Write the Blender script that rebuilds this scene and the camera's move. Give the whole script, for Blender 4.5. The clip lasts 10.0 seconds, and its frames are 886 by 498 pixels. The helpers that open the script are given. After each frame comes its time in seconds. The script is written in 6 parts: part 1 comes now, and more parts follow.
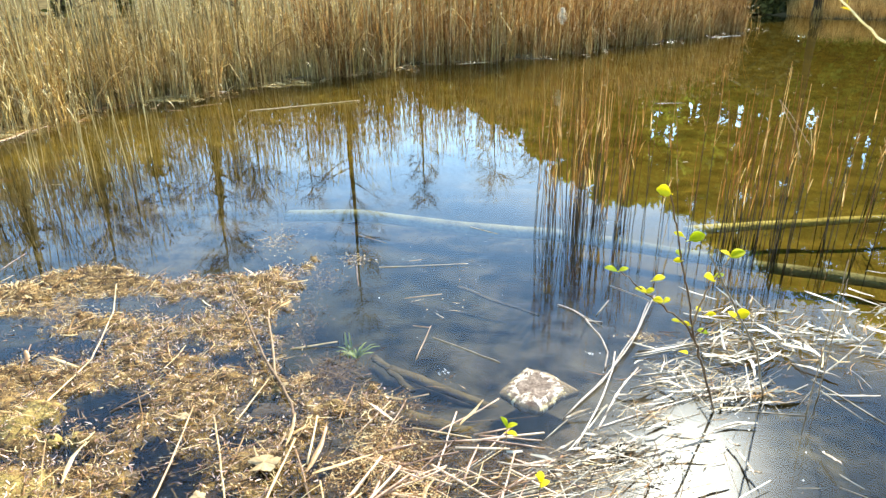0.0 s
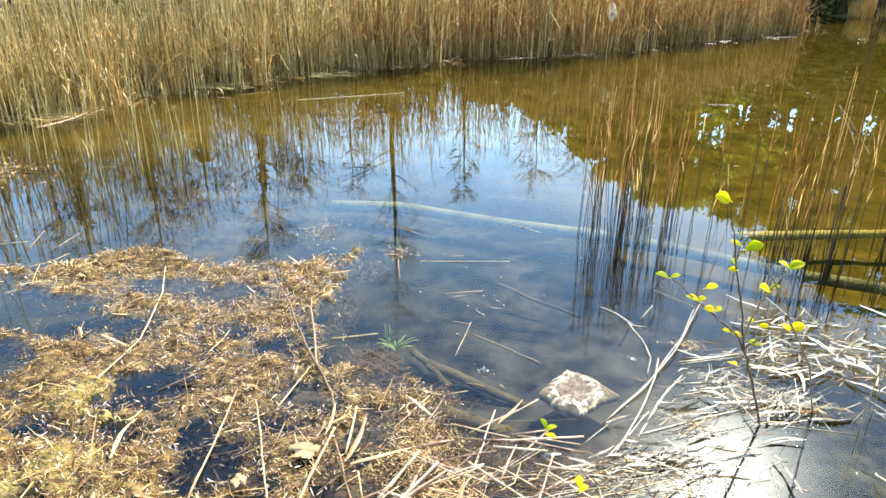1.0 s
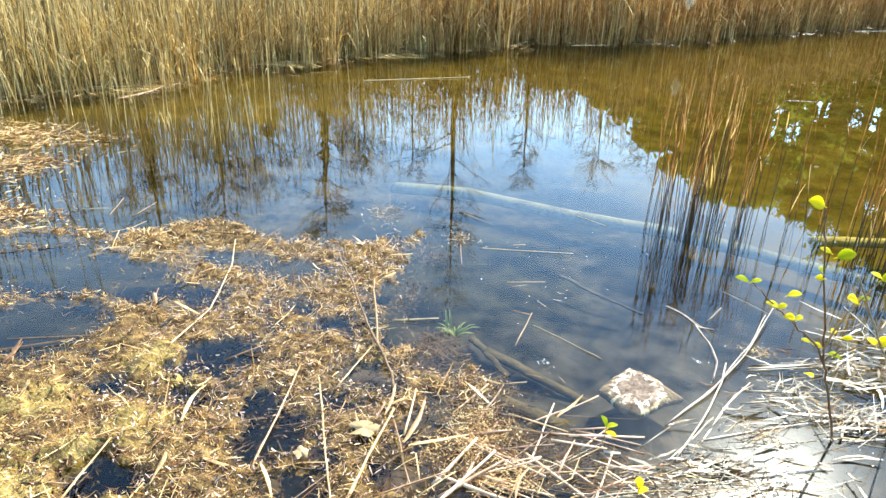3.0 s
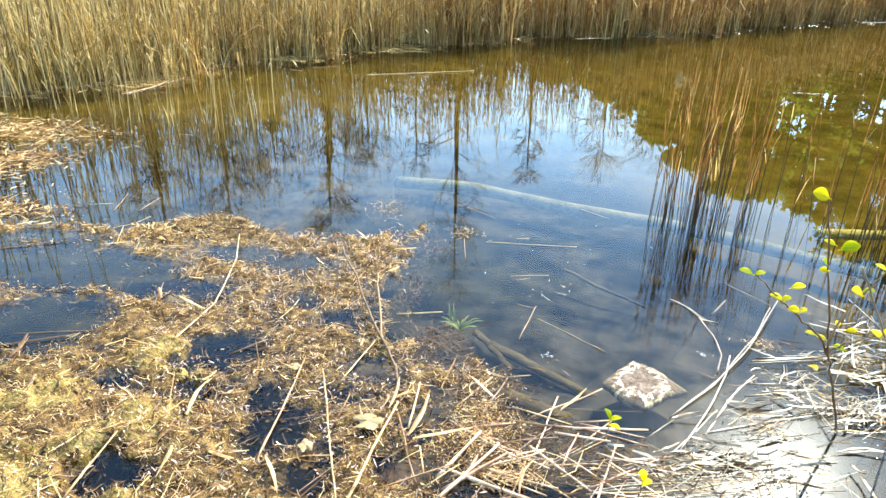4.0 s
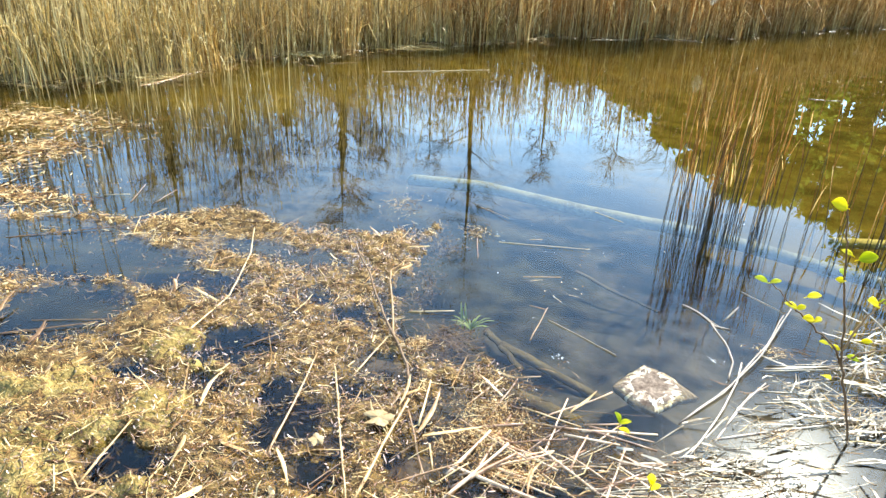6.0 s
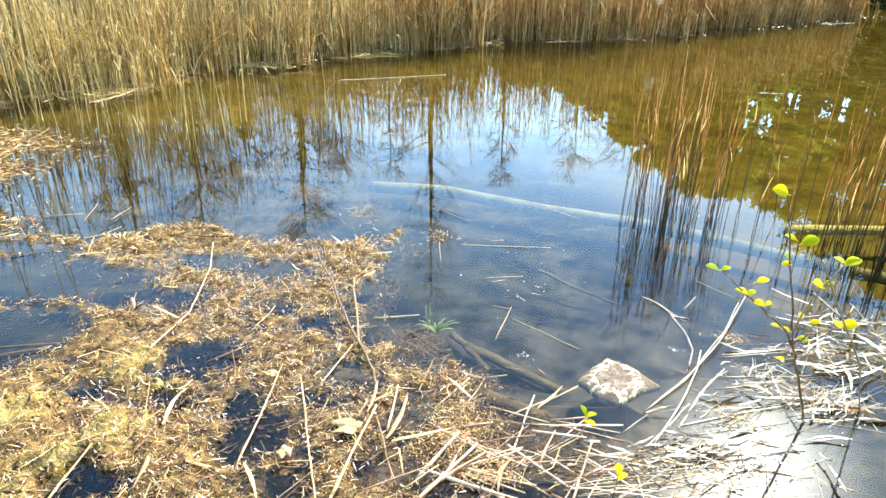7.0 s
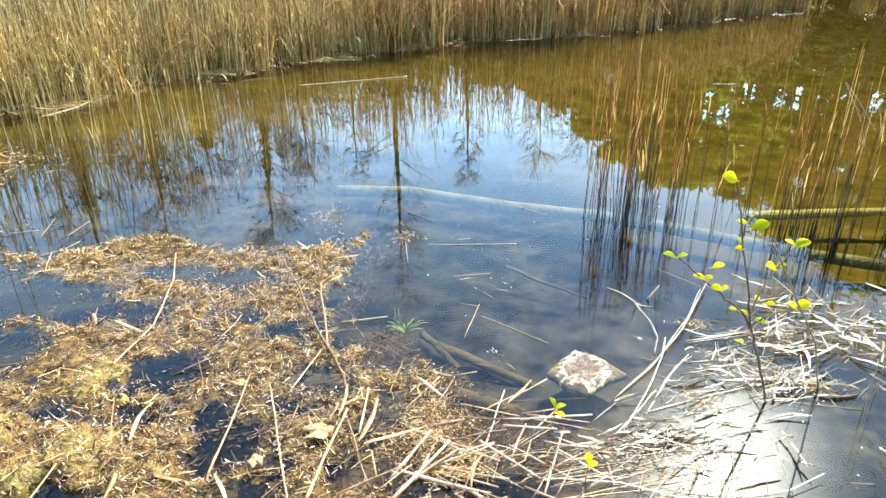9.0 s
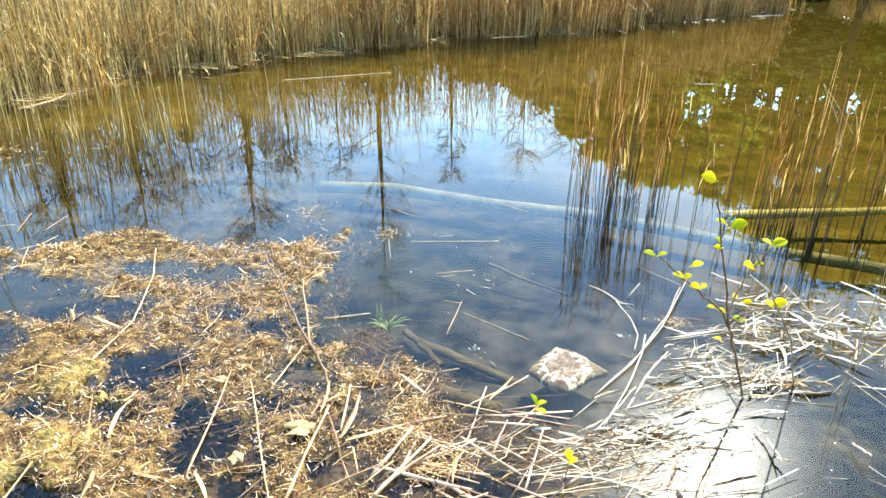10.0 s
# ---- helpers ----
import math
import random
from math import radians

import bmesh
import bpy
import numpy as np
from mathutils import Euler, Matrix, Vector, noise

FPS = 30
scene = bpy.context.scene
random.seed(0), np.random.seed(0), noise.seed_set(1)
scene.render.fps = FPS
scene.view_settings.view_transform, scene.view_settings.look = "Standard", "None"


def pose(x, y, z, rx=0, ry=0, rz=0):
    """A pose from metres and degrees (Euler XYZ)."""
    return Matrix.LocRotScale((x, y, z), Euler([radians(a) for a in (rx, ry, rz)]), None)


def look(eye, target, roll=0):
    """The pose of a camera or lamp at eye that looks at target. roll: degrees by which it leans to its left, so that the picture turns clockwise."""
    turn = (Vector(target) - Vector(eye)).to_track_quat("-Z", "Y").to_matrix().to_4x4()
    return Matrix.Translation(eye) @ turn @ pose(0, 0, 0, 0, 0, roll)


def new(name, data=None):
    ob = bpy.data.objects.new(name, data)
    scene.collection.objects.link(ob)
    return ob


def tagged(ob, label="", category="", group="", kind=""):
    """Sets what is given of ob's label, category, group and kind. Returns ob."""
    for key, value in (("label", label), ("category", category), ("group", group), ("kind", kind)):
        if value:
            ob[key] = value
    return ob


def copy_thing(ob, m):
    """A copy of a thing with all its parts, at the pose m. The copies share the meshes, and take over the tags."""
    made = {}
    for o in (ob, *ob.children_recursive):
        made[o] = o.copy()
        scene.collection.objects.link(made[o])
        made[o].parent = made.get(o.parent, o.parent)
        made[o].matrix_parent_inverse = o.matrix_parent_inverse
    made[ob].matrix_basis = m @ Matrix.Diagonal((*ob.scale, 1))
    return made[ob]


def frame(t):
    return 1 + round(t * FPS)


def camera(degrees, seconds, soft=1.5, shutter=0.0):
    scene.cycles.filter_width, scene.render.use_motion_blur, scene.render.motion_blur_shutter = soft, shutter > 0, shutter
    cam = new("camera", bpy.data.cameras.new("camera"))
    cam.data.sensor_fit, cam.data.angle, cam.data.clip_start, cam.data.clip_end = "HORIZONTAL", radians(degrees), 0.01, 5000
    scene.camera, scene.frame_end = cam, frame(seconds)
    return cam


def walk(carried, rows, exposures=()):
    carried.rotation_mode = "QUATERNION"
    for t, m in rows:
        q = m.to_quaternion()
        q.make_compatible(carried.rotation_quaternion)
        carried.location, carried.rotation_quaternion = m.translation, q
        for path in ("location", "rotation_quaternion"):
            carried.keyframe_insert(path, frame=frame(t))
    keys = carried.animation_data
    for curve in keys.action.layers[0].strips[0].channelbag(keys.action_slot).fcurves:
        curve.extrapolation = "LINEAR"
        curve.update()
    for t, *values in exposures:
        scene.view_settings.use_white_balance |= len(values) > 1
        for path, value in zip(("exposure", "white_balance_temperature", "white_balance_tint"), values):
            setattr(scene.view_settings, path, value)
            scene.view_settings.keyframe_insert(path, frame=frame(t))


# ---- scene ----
# Camera: hand-held at the pond's edge, eye about 1.5 m over the water
cam = camera(69.8, 10.0)
PATH = [
    (0, (0.021, -0.051, 1.505), (-0.013, 1.804, 0.759), -0.8),
    (0.5, (0.006, -0.044, 1.507), (-0.091, 1.809, 0.761), -0.3),
    (1, (-0.014, -0.042, 1.511), (-0.162, 1.801, 0.748), 0.3),
    (1.5, (-0.032, -0.037, 1.513), (-0.222, 1.8, 0.746), 0.5),
    (2, (-0.054, -0.03, 1.514), (-0.326, 1.792, 0.736), 0.4),
    (3.5, (-0.068, -0.042, 1.518), (-0.382, 1.755, 0.699), 1.5),
    (4, (-0.064, -0.041, 1.515), (-0.387, 1.751, 0.69), 1.1),
    (4.5, (-0.077, -0.031, 1.517), (-0.472, 1.739, 0.673), 1.5),
    (5, (-0.09, -0.036, 1.524), (-0.497, 1.724, 0.665), 2.6),
    (6.5, (-0.066, -0.059, 1.523), (-0.372, 1.741, 0.707), 1.5),
    (7, (-0.054, -0.062, 1.521), (-0.305, 1.748, 0.708), 0.8),
    (7.5, (-0.041, -0.063, 1.519), (-0.26, 1.75, 0.702), 0.1),
    (8, (-0.033, -0.065, 1.519), (-0.22, 1.75, 0.701), 0.1),
    (8.5, (-0.031, -0.068, 1.519), (-0.206, 1.75, 0.704), -0.1),
    (9, (-0.028, -0.069, 1.519), (-0.188, 1.753, 0.709), -0.6),
    (9.5, (-0.029, -0.071, 1.521), (-0.167, 1.751, 0.706), -0.0),
    (10, (-0.026, -0.072, 1.522), (-0.133, 1.749, 0.703), 0.4),
]
walk(cam, [(t, look(eye, target, roll)) for t, eye, target, roll in PATH], [(0.0, 2.41, 6430, 1), (2.0, 2.42, 6430, 1), (3.5, 2.46, 6430, 1), (5.0, 2.44, 6430, 1), (6.0, 2.44, 6430, 1), (6.5, 2.48, 6430, 1), (7.0, 2.63, 6430, 1), (7.5, 2.37, 6430, 1), (8.0, 2.36, 6430, 1), (8.5, 2.27, 6430, 1), (9.0, 2.46, 6430, 1), (9.5, 2.54, 6430, 1), (10.0, 2.59, 6430, 1)])

# ---- world, sun, exposure ----
SUN_EL, SUN_AZ = 41.0, 24.5            # degrees; azimuth from +y towards +x
world = bpy.data.worlds.new("world")
scene.world = world
world.use_nodes = True
wn = world.node_tree
wn.nodes.clear()
sky = wn.nodes.new("ShaderNodeTexSky")
sky.sky_type, sky.sun_disc = "NISHITA", False
sky.sun_elevation, sky.sun_rotation = radians(SUN_EL), radians(SUN_AZ)
sky.air_density, sky.dust_density, sky.ozone_density = 1.0, 0.03, 2.0
bg = wn.nodes.new("ShaderNodeBackground")
bg.inputs["Strength"].default_value = 0.138
wout = wn.nodes.new("ShaderNodeOutputWorld")
wn.links.new(sky.outputs[0], bg.inputs["Color"])
wn.links.new(bg.outputs[0], wout.inputs["Surface"])
sun_data = bpy.data.lights.new("sun", "SUN")
sun_data.energy, sun_data.angle, sun_data.color = 3.4, radians(0.55), (1.0, 0.95, 0.86)
sun_ob = new("sun", sun_data)
to_sun = Vector((math.sin(radians(SUN_AZ)) * math.cos(radians(SUN_EL)), math.cos(radians(SUN_AZ)) * math.cos(radians(SUN_EL)), math.sin(radians(SUN_EL))))
sun_ob.matrix_world = look(to_sun * 60, (0, 0, 0))

rng = np.random.default_rng(7)

# ---- materials ----


def nodes_of(name):
    m = bpy.data.materials.new(name)
    m.use_nodes = True
    m.node_tree.nodes.clear()
    return m, m.node_tree.nodes, m.node_tree.links


def ramp_of(nodes, stops):
    r = nodes.new("ShaderNodeValToRGB")
    r.color_ramp.elements.remove(r.color_ramp.elements[1])
    for i, (p, c) in enumerate(stops):
        e = r.color_ramp.elements[0] if i == 0 else r.color_ramp.elements.new(p)
        e.position, e.color = p, (*c, 1)
    return r


def surface(name, stops, scale=8.0, rough=0.7, island=0.5, per_object=0.0, translucent=0.0, bump=0.3, stretch=(1, 1, 1), spec=0.5, fine=60.0, coords="Object"):
    """A matt natural surface: colours from a ramp driven by noise at two sizes and by a random value for each piece."""
    m, n, l = nodes_of(name)
    tc = n.new("ShaderNodeTexCoord")
    mp = n.new("ShaderNodeMapping")
    mp.inputs["Scale"].default_value = stretch
    l.new(tc.outputs[coords], mp.inputs["Vector"])
    big, small = n.new("ShaderNodeTexNoise"), n.new("ShaderNodeTexNoise")
    big.inputs["Scale"].default_value, big.inputs["Detail"].default_value = scale, 5
    small.inputs["Scale"].default_value, small.inputs["Detail"].default_value = fine, 4
    for t in (big, small):
        l.new(mp.outputs[0], t.inputs["Vector"])
    mix = n.new("ShaderNodeMath")
    mix.operation = "MULTIPLY_ADD"
    mix.inputs[1].default_value = 0.35
    l.new(small.outputs[0], mix.inputs[0])
    sc = n.new("ShaderNodeMath")
    sc.operation = "MULTIPLY"
    sc.inputs[1].default_value = 0.75
    l.new(big.outputs[0], sc.inputs[0])
    l.new(sc.outputs[0], mix.inputs[2])
    value = mix.outputs[0]
    for amount, node, socket in ((island, "ShaderNodeNewGeometry", "Random Per Island"), (per_object, "ShaderNodeObjectInfo", "Random")):
        if amount > 0:
            g = n.new(node)
            a = n.new("ShaderNodeMath")
            a.operation = "SUBTRACT"
            a.inputs[1].default_value = 0.5
            l.new(g.outputs[socket], a.inputs[0])
            b = n.new("ShaderNodeMath")
            b.operation = "MULTIPLY_ADD"
            b.inputs[1].default_value = amount
            l.new(a.outputs[0], b.inputs[0])
            l.new(value, b.inputs[2])
            value = b.outputs[0]
    r = ramp_of(n, stops)
    l.new(value, r.inputs[0])
    p = n.new("ShaderNodeBsdfPrincipled")
    p.inputs["Roughness"].default_value = rough
    p.inputs["Specular IOR Level"].default_value = spec
    l.new(r.outputs[0], p.inputs["Base Color"])
    if bump > 0:
        bp = n.new("ShaderNodeBump")
        bp.inputs["Strength"].default_value, bp.inputs["Distance"].default_value = bump, 0.01
        l.new(small.outputs[0], bp.inputs["Height"])
        l.new(bp.outputs[0], p.inputs["Normal"])
    out = n.new("ShaderNodeOutputMaterial")
    last = p.outputs[0]
    if translucent > 0:
        tr = n.new("ShaderNodeBsdfTranslucent")
        l.new(r.outputs[0], tr.inputs["Color"])
        mx = n.new("ShaderNodeMixShader")
        mx.inputs[0].default_value = translucent
        l.new(last, mx.inputs[1])
        l.new(tr.outputs[0], mx.inputs[2])
        last = mx.outputs[0]
    l.new(last, out.inputs["Surface"])
    return m


def water_material():
    """Calm pond water: clear with a brown tint, a mirror by Fresnel, with small wind ripples."""
    m, n, l = nodes_of("pond_water")
    tc = n.new("ShaderNodeTexCoord")
    mp = n.new("ShaderNodeMapping")
    mp.inputs["Scale"].default_value = (1.0, 0.6, 1.0)
    l.new(tc.outputs["Object"], mp.inputs["Vector"])
    a, b = n.new("ShaderNodeTexNoise"), n.new("ShaderNodeTexNoise")
    a.inputs["Scale"].default_value, a.inputs["Detail"].default_value = 3.5, 2
    b.inputs["Scale"].default_value, b.inputs["Detail"].default_value = 17.0, 2
    l.new(mp.outputs[0], a.inputs["Vector"])
    l.new(mp.outputs[0], b.inputs["Vector"])
    s = n.new("ShaderNodeMath")
    s.operation = "MULTIPLY_ADD"
    s.inputs[1].default_value = 0.05
    l.new(b.outputs[0], s.inputs[0])
    l.new(a.outputs[0], s.inputs[2])
    bp = n.new("ShaderNodeBump")
    bp.inputs["Strength"].default_value, bp.inputs["Distance"].default_value = 1.0, 0.00014
    l.new(s.outputs[0], bp.inputs["Height"])
    fr = n.new("ShaderNodeFresnel")
    fr.inputs["IOR"].default_value = 1.333
    l.new(bp.outputs[0], fr.inputs["Normal"])
    gl = n.new("ShaderNodeBsdfGlossy")
    gl.inputs["Roughness"].default_value = 0.0
    l.new(bp.outputs[0], gl.inputs["Normal"])
    rough = n.new("ShaderNodeBsdfGlossy")
    rough.inputs["Roughness"].default_value = 0.25
    both = n.new("ShaderNodeMixShader")
    glint_spread, far = n.new("ShaderNodeMapRange"), n.new("ShaderNodeVectorMath")   # rougher gloss near the bank, added to spread the sun's glint into a glow
    far.operation = "DISTANCE"
    far.inputs[1].default_value = (0.80, 1.5, 0.0)
    l.new(tc.outputs["Object"], far.inputs[0])
    glint_spread.inputs["From Min"].default_value, glint_spread.inputs["From Max"].default_value = 1.0, 0.25
    glint_spread.inputs["To Min"].default_value, glint_spread.inputs["To Max"].default_value = 0.0, 0.16
    glint_spread.interpolation_type = "SMOOTHSTEP"
    l.new(far.outputs["Value"], glint_spread.inputs["Value"])
    l.new(glint_spread.outputs[0], both.inputs[0])
    l.new(gl.outputs[0], both.inputs[1])
    l.new(rough.outputs[0], both.inputs[2])
    tr = n.new("ShaderNodeBsdfTransparent")
    tr.inputs["Color"].default_value = (0.88, 0.89, 0.69, 1)
    mx = n.new("ShaderNodeMixShader")
    l.new(fr.outputs[0], mx.inputs[0])
    l.new(tr.outputs[0], mx.inputs[1])
    l.new(both.outputs[0], mx.inputs[2])
    out = n.new("ShaderNodeOutputMaterial")
    l.new(mx.outputs[0], out.inputs["Surface"])
    return m


WATER = water_material()
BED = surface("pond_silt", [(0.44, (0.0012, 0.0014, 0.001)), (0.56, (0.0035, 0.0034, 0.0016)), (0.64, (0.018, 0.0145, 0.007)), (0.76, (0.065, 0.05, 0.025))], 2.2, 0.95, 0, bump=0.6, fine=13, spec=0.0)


def shore_soil(m):
    """Above the waterline the silt gives way to dark leaf mould."""
    n, l = m.node_tree.nodes, m.node_tree.links
    p = [k for k in n if k.type == "BSDF_PRINCIPLED"][0]
    old = p.inputs["Base Color"].links[0].from_socket
    geo, sep = n.new("ShaderNodeNewGeometry"), n.new("ShaderNodeSeparateXYZ")
    l.new(geo.outputs["Position"], sep.inputs[0])
    band = n.new("ShaderNodeMapRange")
    band.inputs["From Min"].default_value, band.inputs["From Max"].default_value = -0.04, 0.03
    l.new(sep.outputs["Z"], band.inputs["Value"])
    mix = n.new("ShaderNodeMix")
    mix.data_type = "RGBA"
    for k in mix.inputs:
        if k.name == "B" and k.type == "RGBA":
            k.default_value = (0.17, 0.125, 0.055, 1)
        if k.name == "A" and k.type == "RGBA":
            l.new(old, k)
        if k.name == "Factor" and k.type == "VALUE":
            l.new(band.outputs[0], k)
    soil = [k for k in mix.outputs if k.type == "RGBA"][0]
    mould, spread, tone = n.new("ShaderNodeTexNoise"), n.new("ShaderNodeMapRange"), n.new("ShaderNodeVectorMath")
    mould.inputs["Scale"].default_value, mould.inputs["Detail"].default_value = 2.5, 11
    l.new(geo.outputs["Position"], mould.inputs["Vector"])
    spread.inputs["From Min"].default_value, spread.inputs["From Max"].default_value = 0.35, 0.68
    spread.inputs["To Min"].default_value, spread.inputs["To Max"].default_value = 0.55, 1.35
    l.new(mould.outputs[0], spread.inputs["Value"])
    tone.operation = "SCALE"
    tone.inputs[0].default_value = (0.11, 0.08, 0.036)
    l.new(spread.outputs[0], tone.inputs["Scale"])
    for k in mix.inputs:
        if k.name == "B" and k.type == "RGBA":
            l.new(tone.outputs[0], k)
    # the bed goes from near black to olive farther out and towards both sides
    olive_from = n.new("ShaderNodeMapRange")
    olive_from.inputs["From Min"].default_value, olive_from.inputs["From Max"].default_value = 5.2, 8.8
    olive_from.interpolation_type = "SMOOTHSTEP"
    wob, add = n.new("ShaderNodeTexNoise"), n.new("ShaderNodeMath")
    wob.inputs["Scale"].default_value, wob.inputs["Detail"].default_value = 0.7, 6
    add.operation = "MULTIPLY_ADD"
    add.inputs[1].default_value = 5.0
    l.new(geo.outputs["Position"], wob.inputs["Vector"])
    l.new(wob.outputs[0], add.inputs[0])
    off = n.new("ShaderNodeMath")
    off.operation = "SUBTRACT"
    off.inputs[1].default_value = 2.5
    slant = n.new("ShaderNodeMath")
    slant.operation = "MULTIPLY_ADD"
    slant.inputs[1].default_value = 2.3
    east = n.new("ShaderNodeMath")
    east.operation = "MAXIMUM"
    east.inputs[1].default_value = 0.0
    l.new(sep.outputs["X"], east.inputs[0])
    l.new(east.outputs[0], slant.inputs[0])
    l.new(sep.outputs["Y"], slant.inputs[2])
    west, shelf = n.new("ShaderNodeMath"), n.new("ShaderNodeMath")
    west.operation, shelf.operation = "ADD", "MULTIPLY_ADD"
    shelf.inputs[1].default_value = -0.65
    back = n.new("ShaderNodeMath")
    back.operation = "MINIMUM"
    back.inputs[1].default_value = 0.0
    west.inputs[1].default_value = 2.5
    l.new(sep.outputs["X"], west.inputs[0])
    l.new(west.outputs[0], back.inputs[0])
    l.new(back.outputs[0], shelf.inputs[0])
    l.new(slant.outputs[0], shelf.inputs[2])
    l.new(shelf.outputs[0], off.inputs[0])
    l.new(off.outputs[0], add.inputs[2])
    l.new(add.outputs[0], olive_from.inputs["Value"])
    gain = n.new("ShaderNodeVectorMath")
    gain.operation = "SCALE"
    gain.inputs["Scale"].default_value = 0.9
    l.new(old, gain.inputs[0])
    olive_tone = n.new("ShaderNodeVectorMath")
    olive_tone.operation = "MULTIPLY_ADD"
    olive_tone.inputs[1].default_value = (1.0, 0.82, 0.25)
    olive_tone.inputs[2].default_value = (0.061, 0.040, 0.0075)
    l.new(gain.outputs[0], olive_tone.inputs[0])
    weed, thick, tuft = n.new("ShaderNodeTexNoise"), n.new("ShaderNodeMapRange"), n.new("ShaderNodeVectorMath")   # thicker and thinner beds of water weed
    weed.inputs["Scale"].default_value, weed.inputs["Detail"].default_value = 2.6, 9
    weed.inputs["Roughness"].default_value = 0.62
    l.new(geo.outputs["Position"], weed.inputs["Vector"])
    thick.inputs["From Min"].default_value, thick.inputs["From Max"].default_value = 0.36, 0.66
    thick.inputs["To Min"].default_value, thick.inputs["To Max"].default_value = 0.6, 1.3
    l.new(weed.outputs[0], thick.inputs["Value"])
    tuft.operation = "SCALE"
    l.new(olive_tone.outputs[0], tuft.inputs[0])
    l.new(thick.outputs[0], tuft.inputs["Scale"])
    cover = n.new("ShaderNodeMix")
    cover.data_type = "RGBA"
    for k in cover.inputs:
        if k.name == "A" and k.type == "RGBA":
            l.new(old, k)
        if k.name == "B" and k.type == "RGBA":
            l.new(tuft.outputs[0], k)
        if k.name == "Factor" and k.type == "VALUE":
            l.new(olive_from.outputs[0], k)
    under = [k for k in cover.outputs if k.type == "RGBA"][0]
    for place, reach, colour in (((0.0, 1.95, -0.2), 1.2, (0.088, 0.054, 0.037)), ((-0.45, 2.4, -0.22), 1.05, (0.082, 0.050, 0.035)), ((-0.5, 3.15, -0.3), 1.4, (0.095, 0.070, 0.056)), ((0.12, 2.8, -0.3), 1.5, (0.036, 0.030, 0.027)), ((-2.3, 4.7, -0.3), 2.5, (0.034, 0.024, 0.010)), ((-0.9, 3.7, -0.3), 1.5, (0.020, 0.017, 0.010)), ((-3.6, 3.2, -0.3), 1.6, (0.016, 0.014, 0.008))):
        near, rag, sil = n.new("ShaderNodeVectorMath"), n.new("ShaderNodeTexNoise"), n.new("ShaderNodeMath")
        near.operation = "DISTANCE"
        near.inputs[1].default_value = place
        l.new(geo.outputs["Position"], near.inputs[0])
        rag.inputs["Scale"].default_value, rag.inputs["Detail"].default_value = 4.0, 7
        l.new(geo.outputs["Position"], rag.inputs["Vector"])
        sil.operation = "MULTIPLY_ADD"
        sil.inputs[1].default_value = -1.6
        l.new(rag.outputs[0], sil.inputs[0])
        l.new(near.outputs["Value"], sil.inputs[2])
        fade = n.new("ShaderNodeMapRange")
        fade.inputs["From Min"].default_value, fade.inputs["From Max"].default_value = reach - 0.8, reach - 1.5
        l.new(sil.outputs[0], fade.inputs["Value"])
        clot, depth, mottle = n.new("ShaderNodeTexNoise"), n.new("ShaderNodeMapRange"), n.new("ShaderNodeVectorMath")   # flocks of silt
        clot.inputs["Scale"].default_value, clot.inputs["Detail"].default_value = 3.6, 12
        clot.inputs["Roughness"].default_value = 0.72
        l.new(geo.outputs["Position"], clot.inputs["Vector"])
        depth.inputs["From Min"].default_value, depth.inputs["From Max"].default_value = 0.38, 0.66
        depth.inputs["To Min"].default_value, depth.inputs["To Max"].default_value = 0.1, 2.0
        l.new(clot.outputs[0], depth.inputs["Value"])
        mottle.operation = "SCALE"
        mottle.inputs[0].default_value = colour
        l.new(depth.outputs[0], mottle.inputs["Scale"])
        patch = n.new("ShaderNodeMix")
        patch.data_type = "RGBA"
        for k in patch.inputs:
            if k.name == "A" and k.type == "RGBA":
                l.new(under, k)
            if k.name == "B" and k.type == "RGBA":
                l.new(mottle.outputs[0], k)
            if k.name == "Factor" and k.type == "VALUE":
                l.new(fade.outputs[0], k)
        under = [k for k in patch.outputs if k.type == "RGBA"][0]
    for k in mix.inputs:
        if k.name == "A" and k.type == "RGBA":
            l.new(under, k)
    l.new(soil, p.inputs["Base Color"])


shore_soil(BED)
STRAW = surface("dry_reed_straw", [(0.14, (0.03, 0.014, 0.006)), (0.42, (0.20, 0.086, 0.024)), (0.63, (0.53, 0.288, 0.094)), (0.92, (0.95, 0.70, 0.34))], 9, 0.5, 0.9, translucent=0.45, bump=0.25, spec=0.25)
STALK = surface("reed_stalk_straw", [(0.2, (0.17, 0.08, 0.03)), (0.45, (0.32, 0.17, 0.062)), (0.75, (0.50, 0.315, 0.128)), (1.0, (0.68, 0.49, 0.24))], 14, 0.42, 0.25, 0.7, bump=0.3, stretch=(1, 1, 0.4))
BLEACHED = surface("bleached_reed", [(0.2, (0.10, 0.065, 0.03)), (0.5, (0.19, 0.132, 0.075)), (0.8, (0.35, 0.27, 0.17)), (1.0, (0.55, 0.46, 0.33))], 14, 0.38, 0.7, 0.6, translucent=0.2, bump=0.3, spec=0.5)
GREY_STEM = surface("grey_brown_stem", [(0.25, (0.09, 0.055, 0.035)), (0.5, (0.22, 0.15, 0.10)), (0.8, (0.42, 0.32, 0.23))], 16, 0.4, 0.2, 0.5, bump=0.4)
RED_STALK = surface("wet_red_brown_stalk", [(0.2, (0.11, 0.045, 0.022)), (0.5, (0.33, 0.175, 0.09)), (0.85, (0.66, 0.44, 0.26))], 14, 0.4, 0.2, 0.6, bump=0.3)
RED_FLAKE = surface("wet_pink_brown_flakes", [(0.15, (0.035, 0.014, 0.009)), (0.5, (0.40, 0.20, 0.12)), (0.9, (0.90, 0.64, 0.48))], 9, 0.4, 0.9, translucent=0.3, bump=0.2)
